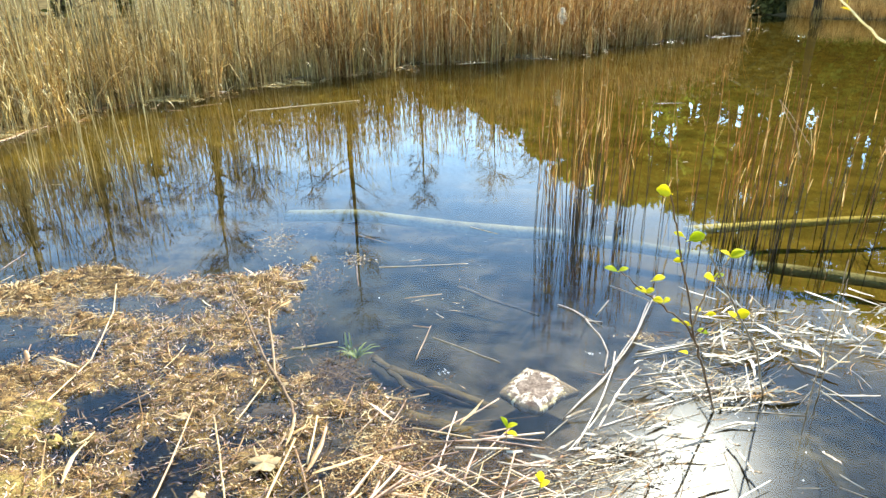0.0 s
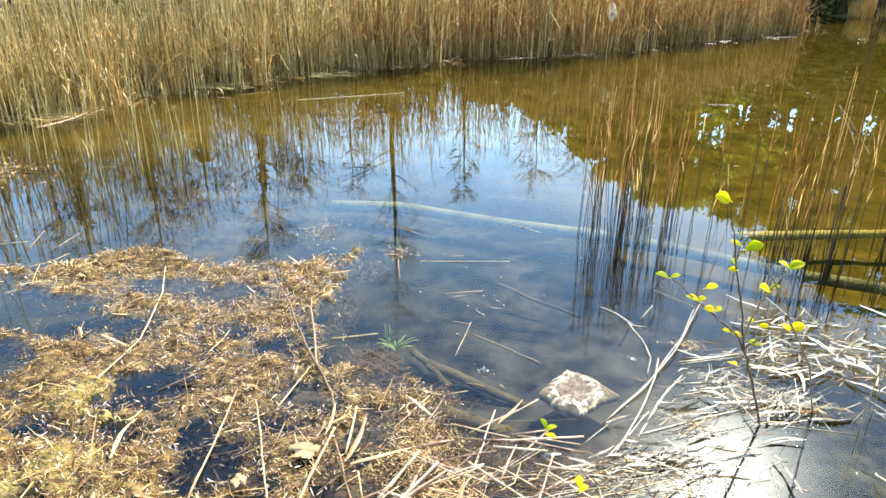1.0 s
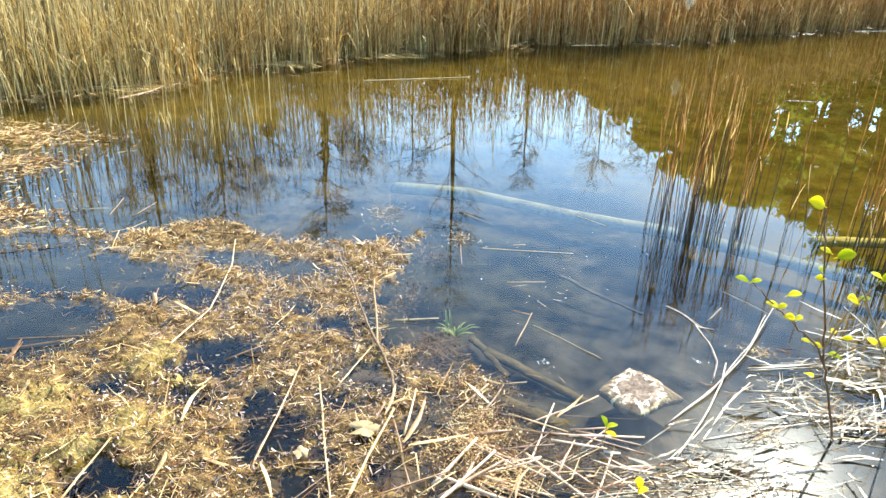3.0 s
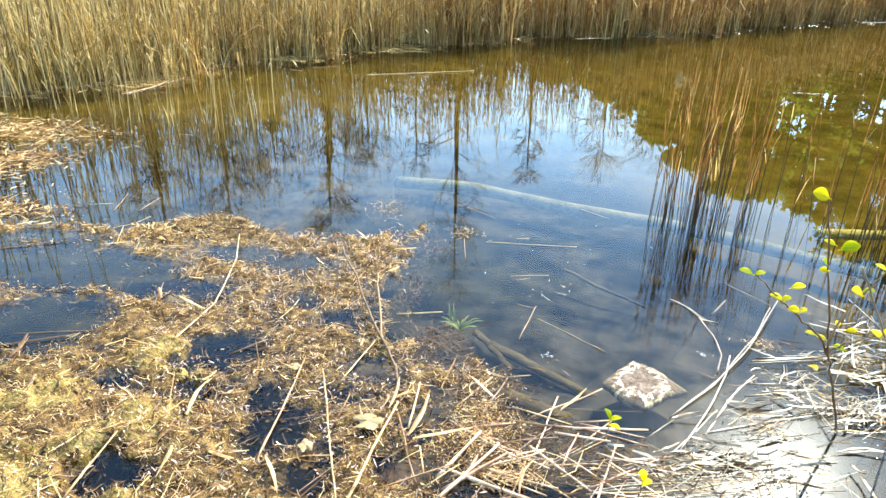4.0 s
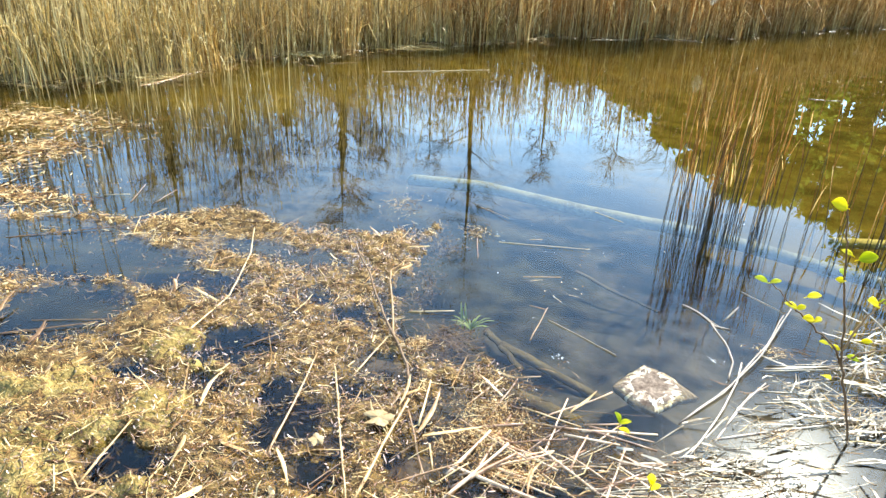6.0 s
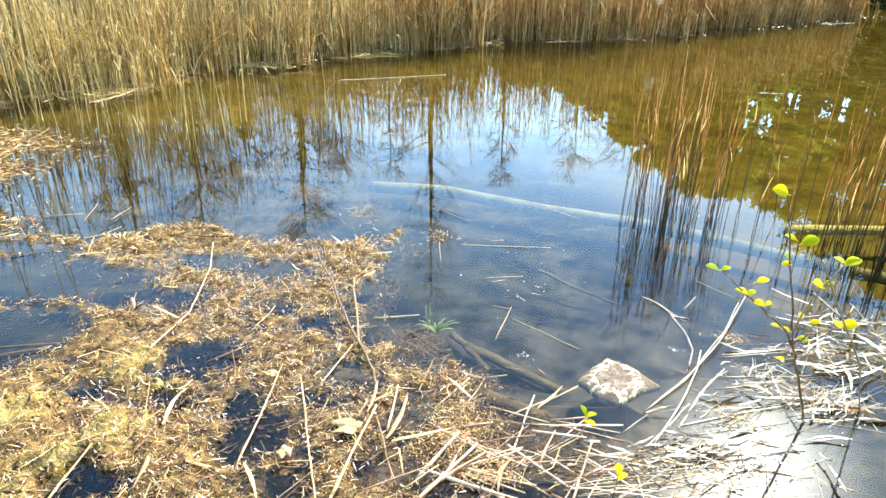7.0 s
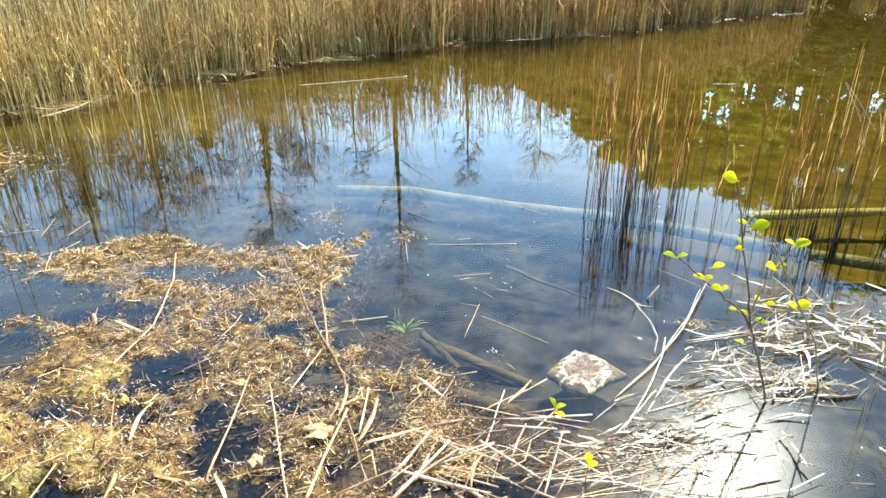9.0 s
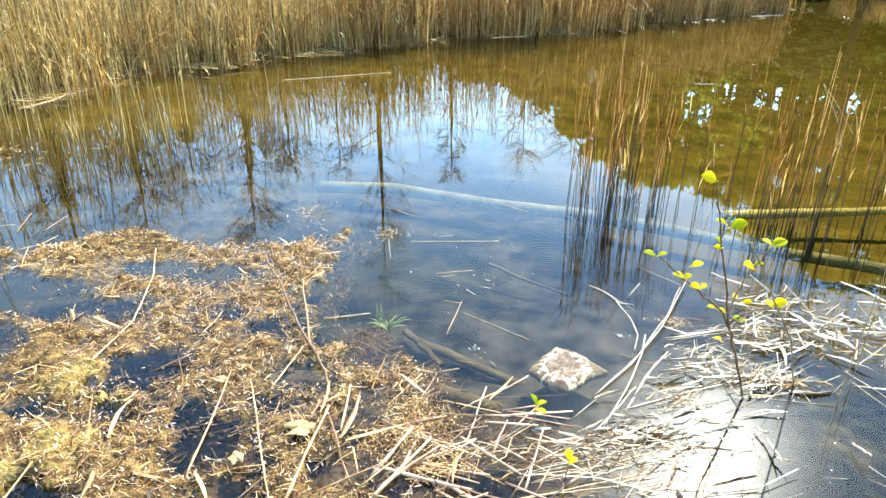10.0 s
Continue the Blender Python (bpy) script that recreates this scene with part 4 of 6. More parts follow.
def mat_height(x, y, v, n1, n2):
    z = -0.012 + 0.025 * np.clip(v / 0.14, 0, 1) + 0.016 * n2 + 0.006 * n1
    for cx, cy, cr in CUSHIONS:
        z += 0.022 * np.exp(-((x - cx) ** 2 + (y - cy) ** 2) / (cr * cr)) * (1 + 0.5 * n2)
    return z


def build_mat():
    step = 0.015
    xs, ys = np.arange(-7.2, 0.5, step), np.arange(0.6, 5.6, step)
    x, y = np.meshgrid(xs, ys, indexing="ij")
    v, n1, n2 = mat_value(x, y)
    z = np.where(v > 0.012, mat_height(x, y, v, n1, n2), -0.03)
    nx, ny = x.shape
    a = (np.arange(nx - 1)[:, None] * ny + np.arange(ny - 1)[None])
    keep = (v[:-1, :-1] > 0.004) | (v[1:, 1:] > 0.004)
    a = a[keep]
    q = np.stack((a, a + ny, a + ny + 1, a + 1), -1)
    used, inv = np.unique(q, return_inverse=True)
    pts = np.stack((x, y, z), -1).reshape(-1, 3)[used]
    q = inv.reshape(-1, 4)
    cen = pts[q].mean(1)
    near = np.zeros(len(q), bool)
    for cx, cy, cr in CUSHIONS:
        near |= (cen[:, 0] - cx) ** 2 + (cen[:, 1] - cy) ** 2 < (cr * 0.8) ** 2 * rng.uniform(0.3, 1.3, len(q))
    me = quad_mesh("litter_mat", pts, q, MAT_BASE)
    me.materials.append(ALGAE)
    me.polygons.foreach_set("material_index", near.astype(np.int32))
    tagged(new("litter_mat", me), "floating mat of sodden brown reed litter and algae", "litter", kind="stuff")


build_mat()


def scatter_bits(name, label, n, sample, height, length, width, material, tilt=0.25, curl=0.3, along=None, floor=0.002):
    """Many small flakes and slivers lying on a surface; none of them sinks below the floor."""
    xy = sample(n)
    n = len(xy)
    a = rng.uniform(0, 2 * np.pi, n) if along is None else rng.normal(along, 0.6, n)
    l = rng.uniform(*length, n) * rng.uniform(0.4, 1.0, n)
    w = rng.uniform(*width, n)
    t = rng.normal(0, tilt, n)
    z = height(xy) + rng.uniform(0.002, 0.014, n)
    d = np.stack((np.cos(a) * np.cos(t), np.sin(a) * np.cos(t), np.sin(t)), -1)
    c = np.column_stack((xy, z + 0.35 * l * np.abs(np.sin(t))))
    lift = np.zeros((n, 3))
    lift[:, 2] = l * curl * rng.uniform(-0.5, 1, n) * 0.3
    bow = np.stack((-np.sin(a), np.cos(a), 0 * a), -1) * (l * rng.normal(0, 0.07, n))[:, None]
    p = np.stack((c - d * (l / 2)[:, None] + lift, c + bow, c + d * (l / 2)[:, None] + lift), 1)
    p[:, :, 2] = np.maximum(p[:, :, 2], floor)
    wid = w[:, None] * np.stack((rng.uniform(0.3, 1, n), np.ones(n), rng.uniform(0.1, 0.8, n)), -1)
    roll = rng.normal(0, 0.5, n)
    side = np.stack((-np.sin(a) * np.cos(roll), np.cos(a) * np.cos(roll), np.sin(roll)), -1)
    tagged(new(name, quad_mesh(name, *ribbons(p, wid, side), material, False)), label, "litter", kind="stuff")


def mat_sample(lo, hi, margin):
    def sample(n):
        x = rng.uniform(lo[0], hi[0], n)
        y = rng.uniform(lo[1], hi[1], n)
        v, n1, n2 = mat_value(x, y)
        keep = v > margin + 0.02 * rng.normal(0, 1, n)
        return np.stack((x[keep], y[keep]), -1)
    return sample


def on_mat(xy):
    v, n1, n2 = mat_value(xy[:, 0], xy[:, 1])
    return np.maximum(mat_height(xy[:, 0], xy[:, 1], v, n1, n2), 0.0)


def fringe_sample(lo, hi):
    """Points just off the rims of the mat and in its pools."""
    def sample(n):
        x, y = rng.uniform(lo[0], hi[0], n), rng.uniform(lo[1], hi[1], n)
        v = mat_value(x, y)[0]
        keep = (v > -0.16 * rng.random(n) ** 1.5) & (v < 0.02)
        return np.stack((x[keep], y[keep]), -1)
    return sample


def drowned(xy):
    return -0.012 - 0.07 * rng.random(len(xy)) ** 1.5


MAT_LABEL = "small dry flakes of reed leaf on the floating mat"
scatter_bits("reed_flakes", MAT_LABEL, 24000, mat_sample((-2.7, 0.6), (0.5, 3.5), 0.0), on_mat, (0.004, 0.020), (0.0005, 0.0022), STRAW, 0.8, 0.6)
scatter_bits("reed_flakes", "flat golden flakes of reed leaf overlapping on the floating mat", 9000, mat_sample((-2.9, 0.6), (0.3, 3.5), 0.0), on_mat, (0.018, 0.06), (0.0007, 0.0024), STRAW, 0.3, 0.4)
scatter_bits("reed_flakes", MAT_LABEL, 15000, mat_sample((-7.2, 0.8), (-2.2, 5.6), 0.0), on_mat, (0.015, 0.06), (0.0015, 0.006), STRAW, 0.5)
scatter_bits("reed_slivers", "thin straw slivers lying across the floating mat", 13000, mat_sample((-3.4, 0.6), (0.4, 3.6), 0.0), on_mat, (0.02, 0.09), (0.0005, 0.0014), STRAW, 0.16, 0.2, 0.1)
scatter_bits("reed_slivers", "thin straw slivers lying across the floating mat", 9000, mat_sample((-3.4, 0.6), (0.4, 3.6), -0.01), on_mat, (0.015, 0.06), (0.0005, 0.0016), STRAW, 0.3, 0.4)
scatter_bits("reed_slivers", "long thin straws lying across the floating mat", 2600, mat_sample((-7.0, 0.7), (0.4, 5.2), 0.02), on_mat, (0.10, 0.34), (0.0009, 0.0026), STRAW, 0.05, 0.1)
scatter_bits("thin_twigs", "thin reddish-brown twigs and dead stems lying on the litter mat", 260, mat_sample((-1.2, 0.95), (0.45, 2.3), 0.0), on_mat, (0.15, 0.5), (0.0009, 0.002), BARK_TWIG, 0.06, 0.15, 0.7)
scatter_bits("reed_flakes", "wet pinkish-brown flakes of reed on the floating mat", 11000, mat_sample((-1.7, 1.0), (0.3, 3.4), -0.02), on_mat, (0.006, 0.035), (0.0006, 0.0026), RED_FLAKE, 0.6, 0.5)
scatter_bits("leaf_shreds", "broad pale shreds of reed leaf on the floating mat", 1000, mat_sample((-4.5, 0.9), (0.4, 4.5), 0.02), on_mat, (0.03, 0.12), (0.0012, 0.0045), STRAW, 0.45, 0.5)
scatter_bits("dark_flecks", "dark wet leaf scraps on the floating mat", 9500, mat_sample((-3.2, 0.9), (0.5, 3.5), -0.01), on_mat, (0.008, 0.035), (0.001, 0.004), DARK_SCRAP, 0.25, 0.2)


def blobs_sample(blobs):
    """Points scattered round (x, y, radius x, radius y, weight)."""
    w = np.array([b[4] for b in blobs], float)

    def sample(n):
        i = rng.choice(len(blobs), n, p=w / w.sum())
        b = np.array(blobs)[i]
        return b[:, :2] + rng.normal(0, 0.5, (n, 2)) * b[:, 2:4]
    return sample


def flat(xy):
    return np.zeros(len(xy))


HEAP = [(0.42, 1.68, 0.2, 0.1, 1.6), (0.68, 1.72, 0.25, 0.12, 3), (0.76, 1.98, 0.12, 0.08, 2), (1.15, 2.1, 0.24, 0.12, 5), (1.25, 2.45, 0.28, 0.16, 4), (1.6, 2.4, 0.25, 0.22, 3), (2.05, 2.55, 0.25, 0.3, 3), (0.9, 2.2, 0.2, 0.12, 1.5), (1.5, 2.75, 0.3, 0.2, 2), (0.1, 1.6, 0.2, 0.12, 0.8), (0.55, 1.5, 0.4, 0.1, 2)]
HEAP_LABEL = "sun-bleached reed leaves drifted into a heap on the water"
scatter_bits("drifted_reed_leaves", HEAP_LABEL, 110, blobs_sample(HEAP), flat, (0.12, 0.55), (0.0005, 0.0022), BLEACHED, 0.07, 0.5, 0.35)
scatter_bits("drifted_reed_leaves", HEAP_LABEL, 60, blobs_sample(HEAP), flat, (0.10, 0.40), (0.0004, 0.0016), BLEACHED, 0.12, 0.7)
scatter_bits("drifted_reed_leaves", "brown reed leaves tangled in the drifted heap", 420, blobs_sample(HEAP), flat, (0.03, 0.20), (0.0005, 0.0028), STRAW, 0.12, 0.6, 0.35)
CLUMPS = [(1.12, 2.12, 0.16, 0.07, 5), (1.22, 2.5, 0.14, 0.06, 3), (1.75, 2.55, 0.16, 0.07, 3), (2.0, 2.3, 0.14, 0.10, 3), (0.62, 1.78, 0.16, 0.06, 4), (0.35, 1.66, 0.16, 0.06, 2), (0.95, 2.3, 0.10, 0.05, 2), (1.5, 2.8, 0.16, 0.06, 2), (2.2, 2.8, 0.2, 0.08, 2)]
scatter_bits("drifted_reed_leaves", "dense clump of broad pale reed leaves in the drifted heap", 260, blobs_sample(CLUMPS), flat, (0.04, 0.2), (0.001, 0.006), BLEACHED, 0.14, 0.6, 0.3)
scatter_bits("drifted_reed_flakes", "small pale flakes among the drifted reed leaves", 900, blobs_sample(HEAP), flat, (0.006, 0.03), (0.0008, 0.003), BLEACHED, 0.2, 0.3)
DRIFT = [(-5.0, 5.0, 0.9, 0.45, 4), (-4.3, 4.2, 0.45, 0.35, 2), (-4.6, 3.7, 0.7, 0.3, 2), (-5.6, 4.2, 0.8, 0.7, 3), (-3.6, 3.25, 0.5, 0.15, 1.5)]
scatter_bits("drifting_straw", "thin raft of straw and reed flakes drifting before the reeds", 5000, blobs_sample(DRIFT), flat, (0.02, 0.10), (0.0015, 0.006), STRAW, 0.12, 0.2)
scatter_bits("drifting_straw", "long loose straws drifting before the reeds", 420, blobs_sample(DRIFT), flat, (0.15, 0.5), (0.0015, 0.004), STRAW, 0.03, 0.1)
RAFT = [(-6.7, 7.0, 0.7, 0.25, 3), (-7.4, 7.3, 0.6, 0.3, 2), (-6.3, 7.8, 0.5, 0.3, 2), (-5.9, 8.5, 0.4, 0.4, 2), (-5.4, 7.6, 0.4, 0.5, 1), (-4.6, 10.2, 0.5, 0.4, 1), (-3.4, 12.0, 0.8, 0.6, 1)]
scatter_bits("drifting_straw", "pale fallen straw matted on the water at the foot of the reeds", 1500, blobs_sample(RAFT), flat, (0.12, 0.6), (0.002, 0.006), REED_TAN, 0.04, 0.1, 0.1)
OPEN = [(-1.12, 3.85, 0.16, 0.3, 3), (-0.58, 3.5, 0.1, 0.12, 2), (0.0, 2.85, 0.22, 0.16, 0.08), (0.0, 2.2, 0.16, 0.12, 0.08), (-0.62, 2.22, 0.06, 0.04, 2), (-3.3, 3.55, 0.3, 0.15, 1.5), (-0.25, 1.85, 0.14, 0.1, 5), (-0.3, 2.05, 0.14, 0.06, 4), (0.3, 3.4, 0.3, 0.3, 0.15), (0.9, 2.55, 0.1, 0.06, 1), (-0.32, 1.66, 0.14, 0.12, 7), (-0.12, 1.57, 0.16, 0.1, 5), (-0.2, 1.75, 0.12, 0.1, 5)]
scatter_bits("floating_scraps", "loose crumbs of reed floating on open water", 3600, blobs_sample(OPEN), flat, (0.003, 0.016), (0.0006, 0.0026), STRAW, 0.3, 0.5)
scatter_bits("floating_scraps", "loose fibres of reed floating on open water", 1300, blobs_sample(OPEN), flat, (0.025, 0.10), (0.0003, 0.0010), STRAW, 0.08, 0.4)


DROWNED_LABEL = "brown sodden scraps of reed sunk just under the water"
scatter_bits("drowned_litter", DROWNED_LABEL, 26000, fringe_sample((-3.4, 1.0), (0.1, 3.7)), drowned, (0.008, 0.06), (0.0006, 0.003), DROWNED, 0.4, 0.4, None, -0.15)
SUNK = [(-0.5, 2.3, 0.14, 0.16, 4), (-0.3, 2.0, 0.2, 0.14, 5), (-0.12, 1.8, 0.25, 0.12, 5), (0.15, 1.72, 0.2, 0.1, 3), (-0.72, 2.75, 0.1, 0.25, 2), (-0.75, 3.3, 0.15, 0.15, 1.5)]
scatter_bits("drowned_litter", DROWNED_LABEL, 5000, blobs_sample(SUNK), drowned, (0.006, 0.05), (0.0005, 0.0025), DROWNED, 0.4, 0.4, None, -0.15)
scatter_bits("drowned_litter", "thin red-brown stems sunk just under the water", 420, blobs_sample(SUNK[:4]), drowned, (0.06, 0.28), (0.0007, 0.002), DROWNED, 0.12, 0.2, 0.2, -0.15)
# white bits laid down for clots of scum and for glints on the water
SCUM_GLINTS = [(-0.03, 2.26, 0.05, 0.03, 3), (0.62, 2.42, 0.06, 0.03, 3), (-0.22, 3.51, 0.07, 0.04, 2), (-0.09, 2.8, 0.10, 0.06, 2), (0.13, 2.98, 0.04, 0.03, 1), (0.56, 3.51, 0.05, 0.02, 1), (-0.49, 3.52, 0.06, 0.04, 2), (-0.15, 3.32, 0.12, 0.03, 1)]
scatter_bits("scum_glint_flecks", "small white flecks for scum, chaff and painted glints on the open water", 60, blobs_sample(SCUM_GLINTS), flat, (0.004, 0.026), (0.0003, 0.0011), FOAM, 0.05, 0.3)


def edge_sample(n):
    s = rng.uniform(CUM[1], CUM[-1], n)
    return along_edge(s, rng.normal(-0.25, 0.45, n))


def shallows_sample(n):
    s = rng.uniform(0, CUM[6], n)
    return along_edge(s, rng.normal(0.25, 0.35, n))


scatter_bits("edge_litter", "pale broken reed pieces washed against the reed bed", 1300, edge_sample, flat, (0.04, 0.3), (0.0012, 0.0045), STALK, 0.1, 0.1)
scatter_bits("edge_litter", "pale fallen reed straw matted along the foot of the reed bed", 5200, shallows_sample, flat, (0.08, 0.5), (0.0015, 0.005), STRAW, 0.12, 0.2)
scatter_bits("foam_flecks", "tiny white flecks floating on the pond", 70, blobs_sample([(0.3, 3.2, 1.2, 1.4, 3), (2.5, 6.0, 3.0, 3.0, 1), (1.2, 1.9, 0.5, 0.4, 1)]), flat, (0.003, 0.008), (0.001, 0.0025), FOAM, 0.0, 0.0)

scatter_bits("floating_specks", "tiny pale bits of reed drifting on the open pond", 130, blobs_sample([(3.5, 7.5, 2.2, 3.0, 3), (2.0, 10.0, 3.5, 3.5, 2), (6.0, 13.0, 3.0, 4.0, 2)]), flat, (0.02, 0.08), (0.001, 0.003), REED_TAN, 0.0, 0.0)

# ---- single stalks, blades and twigs ----


def label_for(p, kind):
    x, y = p
    if y > 5 or (x > -0.85 and y > 2.25 and x < 0.5) or (x > -0.3 and x < 0.3 and y > 1.95):
        return f"pale broken reed {kind} floating on open water"
    if x > 0.15:
        return f"sun-bleached reed {kind} in the drifted heap"
    return f"dry straw-coloured reed {kind} lying on the litter mat"


def rest_height(x, y):
    v, n1, n2 = mat_value(np.array([x]), np.array([y]))
    return max(0.0, float(mat_height(np.array([x]), np.array([y]), v, n1, n2)[0])) if v[0] > 0 else 0.0


def swept(pts, r, sides, seed, jitter, nodes):
    """A bent, slightly uneven stalk through plan points, with swollen joints and ragged, capped ends."""
    g = np.random.default_rng(seed)
    pts = [np.array(p, float) for p in pts]
    lens = [np.linalg.norm(b - a) for a, b in zip(pts, pts[1:])]
    path, rad = [], []
    for a, b, ln in zip(pts, pts[1:], lens):
        m = max(2, int(ln / 0.05))
        for j in range(m):
            path.append(a + (b - a) * j / m)
    path.append(pts[-1])
    path = np.array(path)
    k = len(path)
    path += np.cumsum(g.normal(0, jitter, (k, 3)), axis=0) * np.array([1, 1, 0.25])
    s = np.linspace(0, 1, k)
    rad = r * (1.05 - 0.3 * s) * (1 + 0.05 * g.normal(0, 1, k))
    if nodes:
        rad = rad * (1 + 0.22 * (np.arange(k) % 4 == 2))
    p = np.concatenate((path[:1], path, path[-1:]))[None]
    rr = np.concatenate(([r * 0.15], rad, [rad[-1] * 0.15]))[None]
    return tubes(p, rr, sides)


COUNT = [0]


def laid(name, pts, r, label, category, material, sides, jitter, nodes, lift=0.0):
    COUNT[0] += 1
    if pts[0][0] > -0.3 and max(rest_height(*p) for p in pts) < 0.004 and (len(pts) < 4 or name == "twig"):      # afloat: half sunk, flat on the water
        lift = 0.0
    z = [rest_height(*p) + r * (0.75 if lift else 0.2) + lift * i for i, p in enumerate(pts)]
    origin = np.array((pts[0][0], pts[0][1], 0.0))
    full = [np.array((p[0], p[1], h)) - origin for p, h in zip(pts, z)]
    ob = new(name, quad_mesh(name, *swept(full, r, sides, COUNT[0], jitter, nodes), material))
    ob.location = origin
    return tagged(ob, label, category)


def stalk(r, *pts):
    pale = pts[0][0] > 0.15
    bundle = len(pts) > 2 and 0.15 < pts[0][0] < 0.8
    label = "long grey-brown reed stem in the drifted heap" if bundle else label_for(pts[0], "stalk")
    return laid("reed_stalk", pts, r * (0.46 if bundle else 0.36 if pale else 0.42), label, "reed stalk", GREY_STEM if bundle else BLEACHED if pale else STALK, 7, 0.0013, True, 0.012)


def twig(r, *pts, label="forked brown twig lying across the litter mat", lift=0.015, bark=None):
    return laid("twig", pts, r * 0.7, label, "twig", bark or BARK_TWIG, 7, 0.0022, False, lift)


def blade(r, *pts):
    """A flat dry leaf blade with a folded midrib, two faces and pointed end."""
    COUNT[0] += 1
    g = np.random.default_rng(900 + COUNT[0])
    a, b = np.array(pts[0], float), np.array(pts[-1], float)
    d = (b - a) / np.linalg.norm(b - a)
    k = 8
    s = np.linspace(0, 1, k)
    p = np.zeros((k, 3))
    p[:, :2] = a + (b - a) * s[:, None] - a + np.outer(np.sin(s * 3.0) * g.normal(0, 0.05) * np.linalg.norm(b - a), (-d[1], d[0]))
    p[:, 2] = rest_height(*pts[0]) + 0.012 + 0.03 * s * g.uniform(0.2, 1.2)
    w = 0.46 * r * np.array([0.35, 0.7, 0.95, 1.0, 0.9, 0.7, 0.42, 0.08]) * (1 + 0.12 * g.normal(0, 1, k))
    p[:, 2] += np.abs(np.cumsum(g.normal(0, 0.003, k)))
    side = np.array((-d[1], d[0], g.normal(0, 0.15)))
    top = np.stack((p - side * w[:, None] + [0, 0, 0.003], p, p + side * w[:, None] + [0, 0, 0.004]), 1)
    low = top[:, ::-1] - np.array([0, 0, 0.0014])
    v = np.concatenate((top, low), 1).reshape(-1, 3)
    ob = new("reed_leaf", quad_mesh("reed_leaf", v, grid_quads(1, k, 6, True), BLEACHED if pts[0][0] > 0.15 else STALK))
    ob.location = (a[0], a[1], 0)
    return tagged(ob, label_for(pts[0], "leaf"), "reed leaf")


stalk(0.0080, (-1.60, 1.97), (-1.59, 2.37), (-1.71, 2.81), (-1.83, 3.09))
stalk(0.0067, (-1.33, 2.00), (-1.21, 2.12))
stalk(0.0068, (-2.41, 1.80), (-2.03, 2.00))
stalk(0.0034, (-2.32, 1.95), (-1.74, 2.12))
blade(0.0182, (-2.16, 1.76), (-2.18, 1.89))
blade(0.0175, (-1.28, 1.59), (-1.30, 1.79))
blade(0.0103, (-1.30, 1.44), (-1.29, 1.54))
stalk(0.0089, (-1.43, 1.16), (-1.45, 1.45))
stalk(0.0056, (-2.00, 1.39), (-1.59, 1.37))
stalk(0.0055, (-1.92, 1.33), (-1.59, 1.28))
stalk(0.0071, (-1.26, 1.14), (-1.23, 1.29))
stalk(0.0057, (-1.59, 1.21), (-1.46, 1.25))
stalk(0.0061, (-1.87, 1.31), (-1.71, 1.21))
stalk(0.0058, (-2.74, 2.12), (-2.55, 2.18))
stalk(0.0062, (-1.86, 2.27), (-1.95, 2.50))
blade(0.0128, (-2.47, 1.92), (-2.53, 2.09))
stalk(0.0056, (-3.14, 2.66), (-2.58, 3.00))
blade(0.0118, (-1.79, 2.38), (-1.61, 2.29))
stalk(0.0044, (-1.55, 1.13), (-1.50, 1.22))
stalk(0.0062, (-1.56, 1.21), (-1.47, 1.11))
stalk(0.0036, (-1.75, 1.64), (-1.54, 1.69))
twig(0.0085, (-0.58, 1.93), (-0.62, 2.03), (-0.75, 2.24), (-1.19, 3.04))
twig(0.0072, (-0.71, 2.19), (-0.75, 2.27), (-0.91, 2.79))
stalk(0.0065, (-0.82, 1.91), (-0.76, 2.22))
stalk(0.0087, (-0.94, 1.43), (-1.00, 2.01))
stalk(0.0076, (-0.91, 1.98), (-0.62, 1.30))
stalk(0.0121, (-0.60, 1.31), (-0.55, 1.81))
blade(0.0133, (-0.58, 1.77), (-0.58, 1.93))
stalk(0.0098, (-0.55, 1.78), (-0.40, 1.44))
blade(0.0192, (-0.48, 1.65), (-0.45, 1.87))
stalk(0.0092, (-0.49, 1.70), (-0.50, 1.95))
blade(0.0136, (-0.46, 1.64), (-0.26, 1.71))
blade(0.0131, (-0.92, 1.46), (-0.80, 1.29))
stalk(0.0081, (-0.52, 1.38), (-0.30, 1.55))
stalk(0.0058, (-0.38, 1.43), (-0.28, 1.55))
stalk(0.0070, (-0.27, 1.57), (-0.10, 1.46))
stalk(0.0083, (-0.24, 1.57), (-0.09, 1.56))
stalk(0.0057, (-0.38, 1.42), (-0.28, 1.39))
stalk(0.0074, (-0.23, 1.75), (-0.10, 1.66))
stalk(0.0033, (-0.35, 1.91), (-0.12, 1.88))
stalk(0.0065, (-0.73, 2.47), (-0.52, 2.52))
stalk(0.0072, (-0.43, 1.62), (-0.39, 1.49))
blade(0.0120, (-0.58, 1.84), (-0.51, 1.89))
stalk(0.0077, (-0.14, 1.90), (0.08, 1.84))
stalk(0.0043, (-0.23, 1.83), (0.04, 1.82))
blade(0.0135, (0.04, 1.90), (0.13, 2.00))
stalk(0.0047, (-0.19, 2.08), (-0.08, 2.12))
stalk(0.0047, (-0.28, 2.11), (-0.19, 2.08))
stalk(0.0037, (-0.40, 2.23), (-0.33, 2.25))
stalk(0.0047, (-0.15, 2.38), (-0.09, 2.69))
stalk(0.0042, (-0.18, 2.69), (-0.10, 2.67))
twig(0.0052, (-0.08, 2.57), (0.06, 2.47), (0.22, 2.35), label="thin pale dead twig floating on open water", bark=BLEACHED)
stalk(0.0052, (0.08, 1.68), (0.20, 1.79))
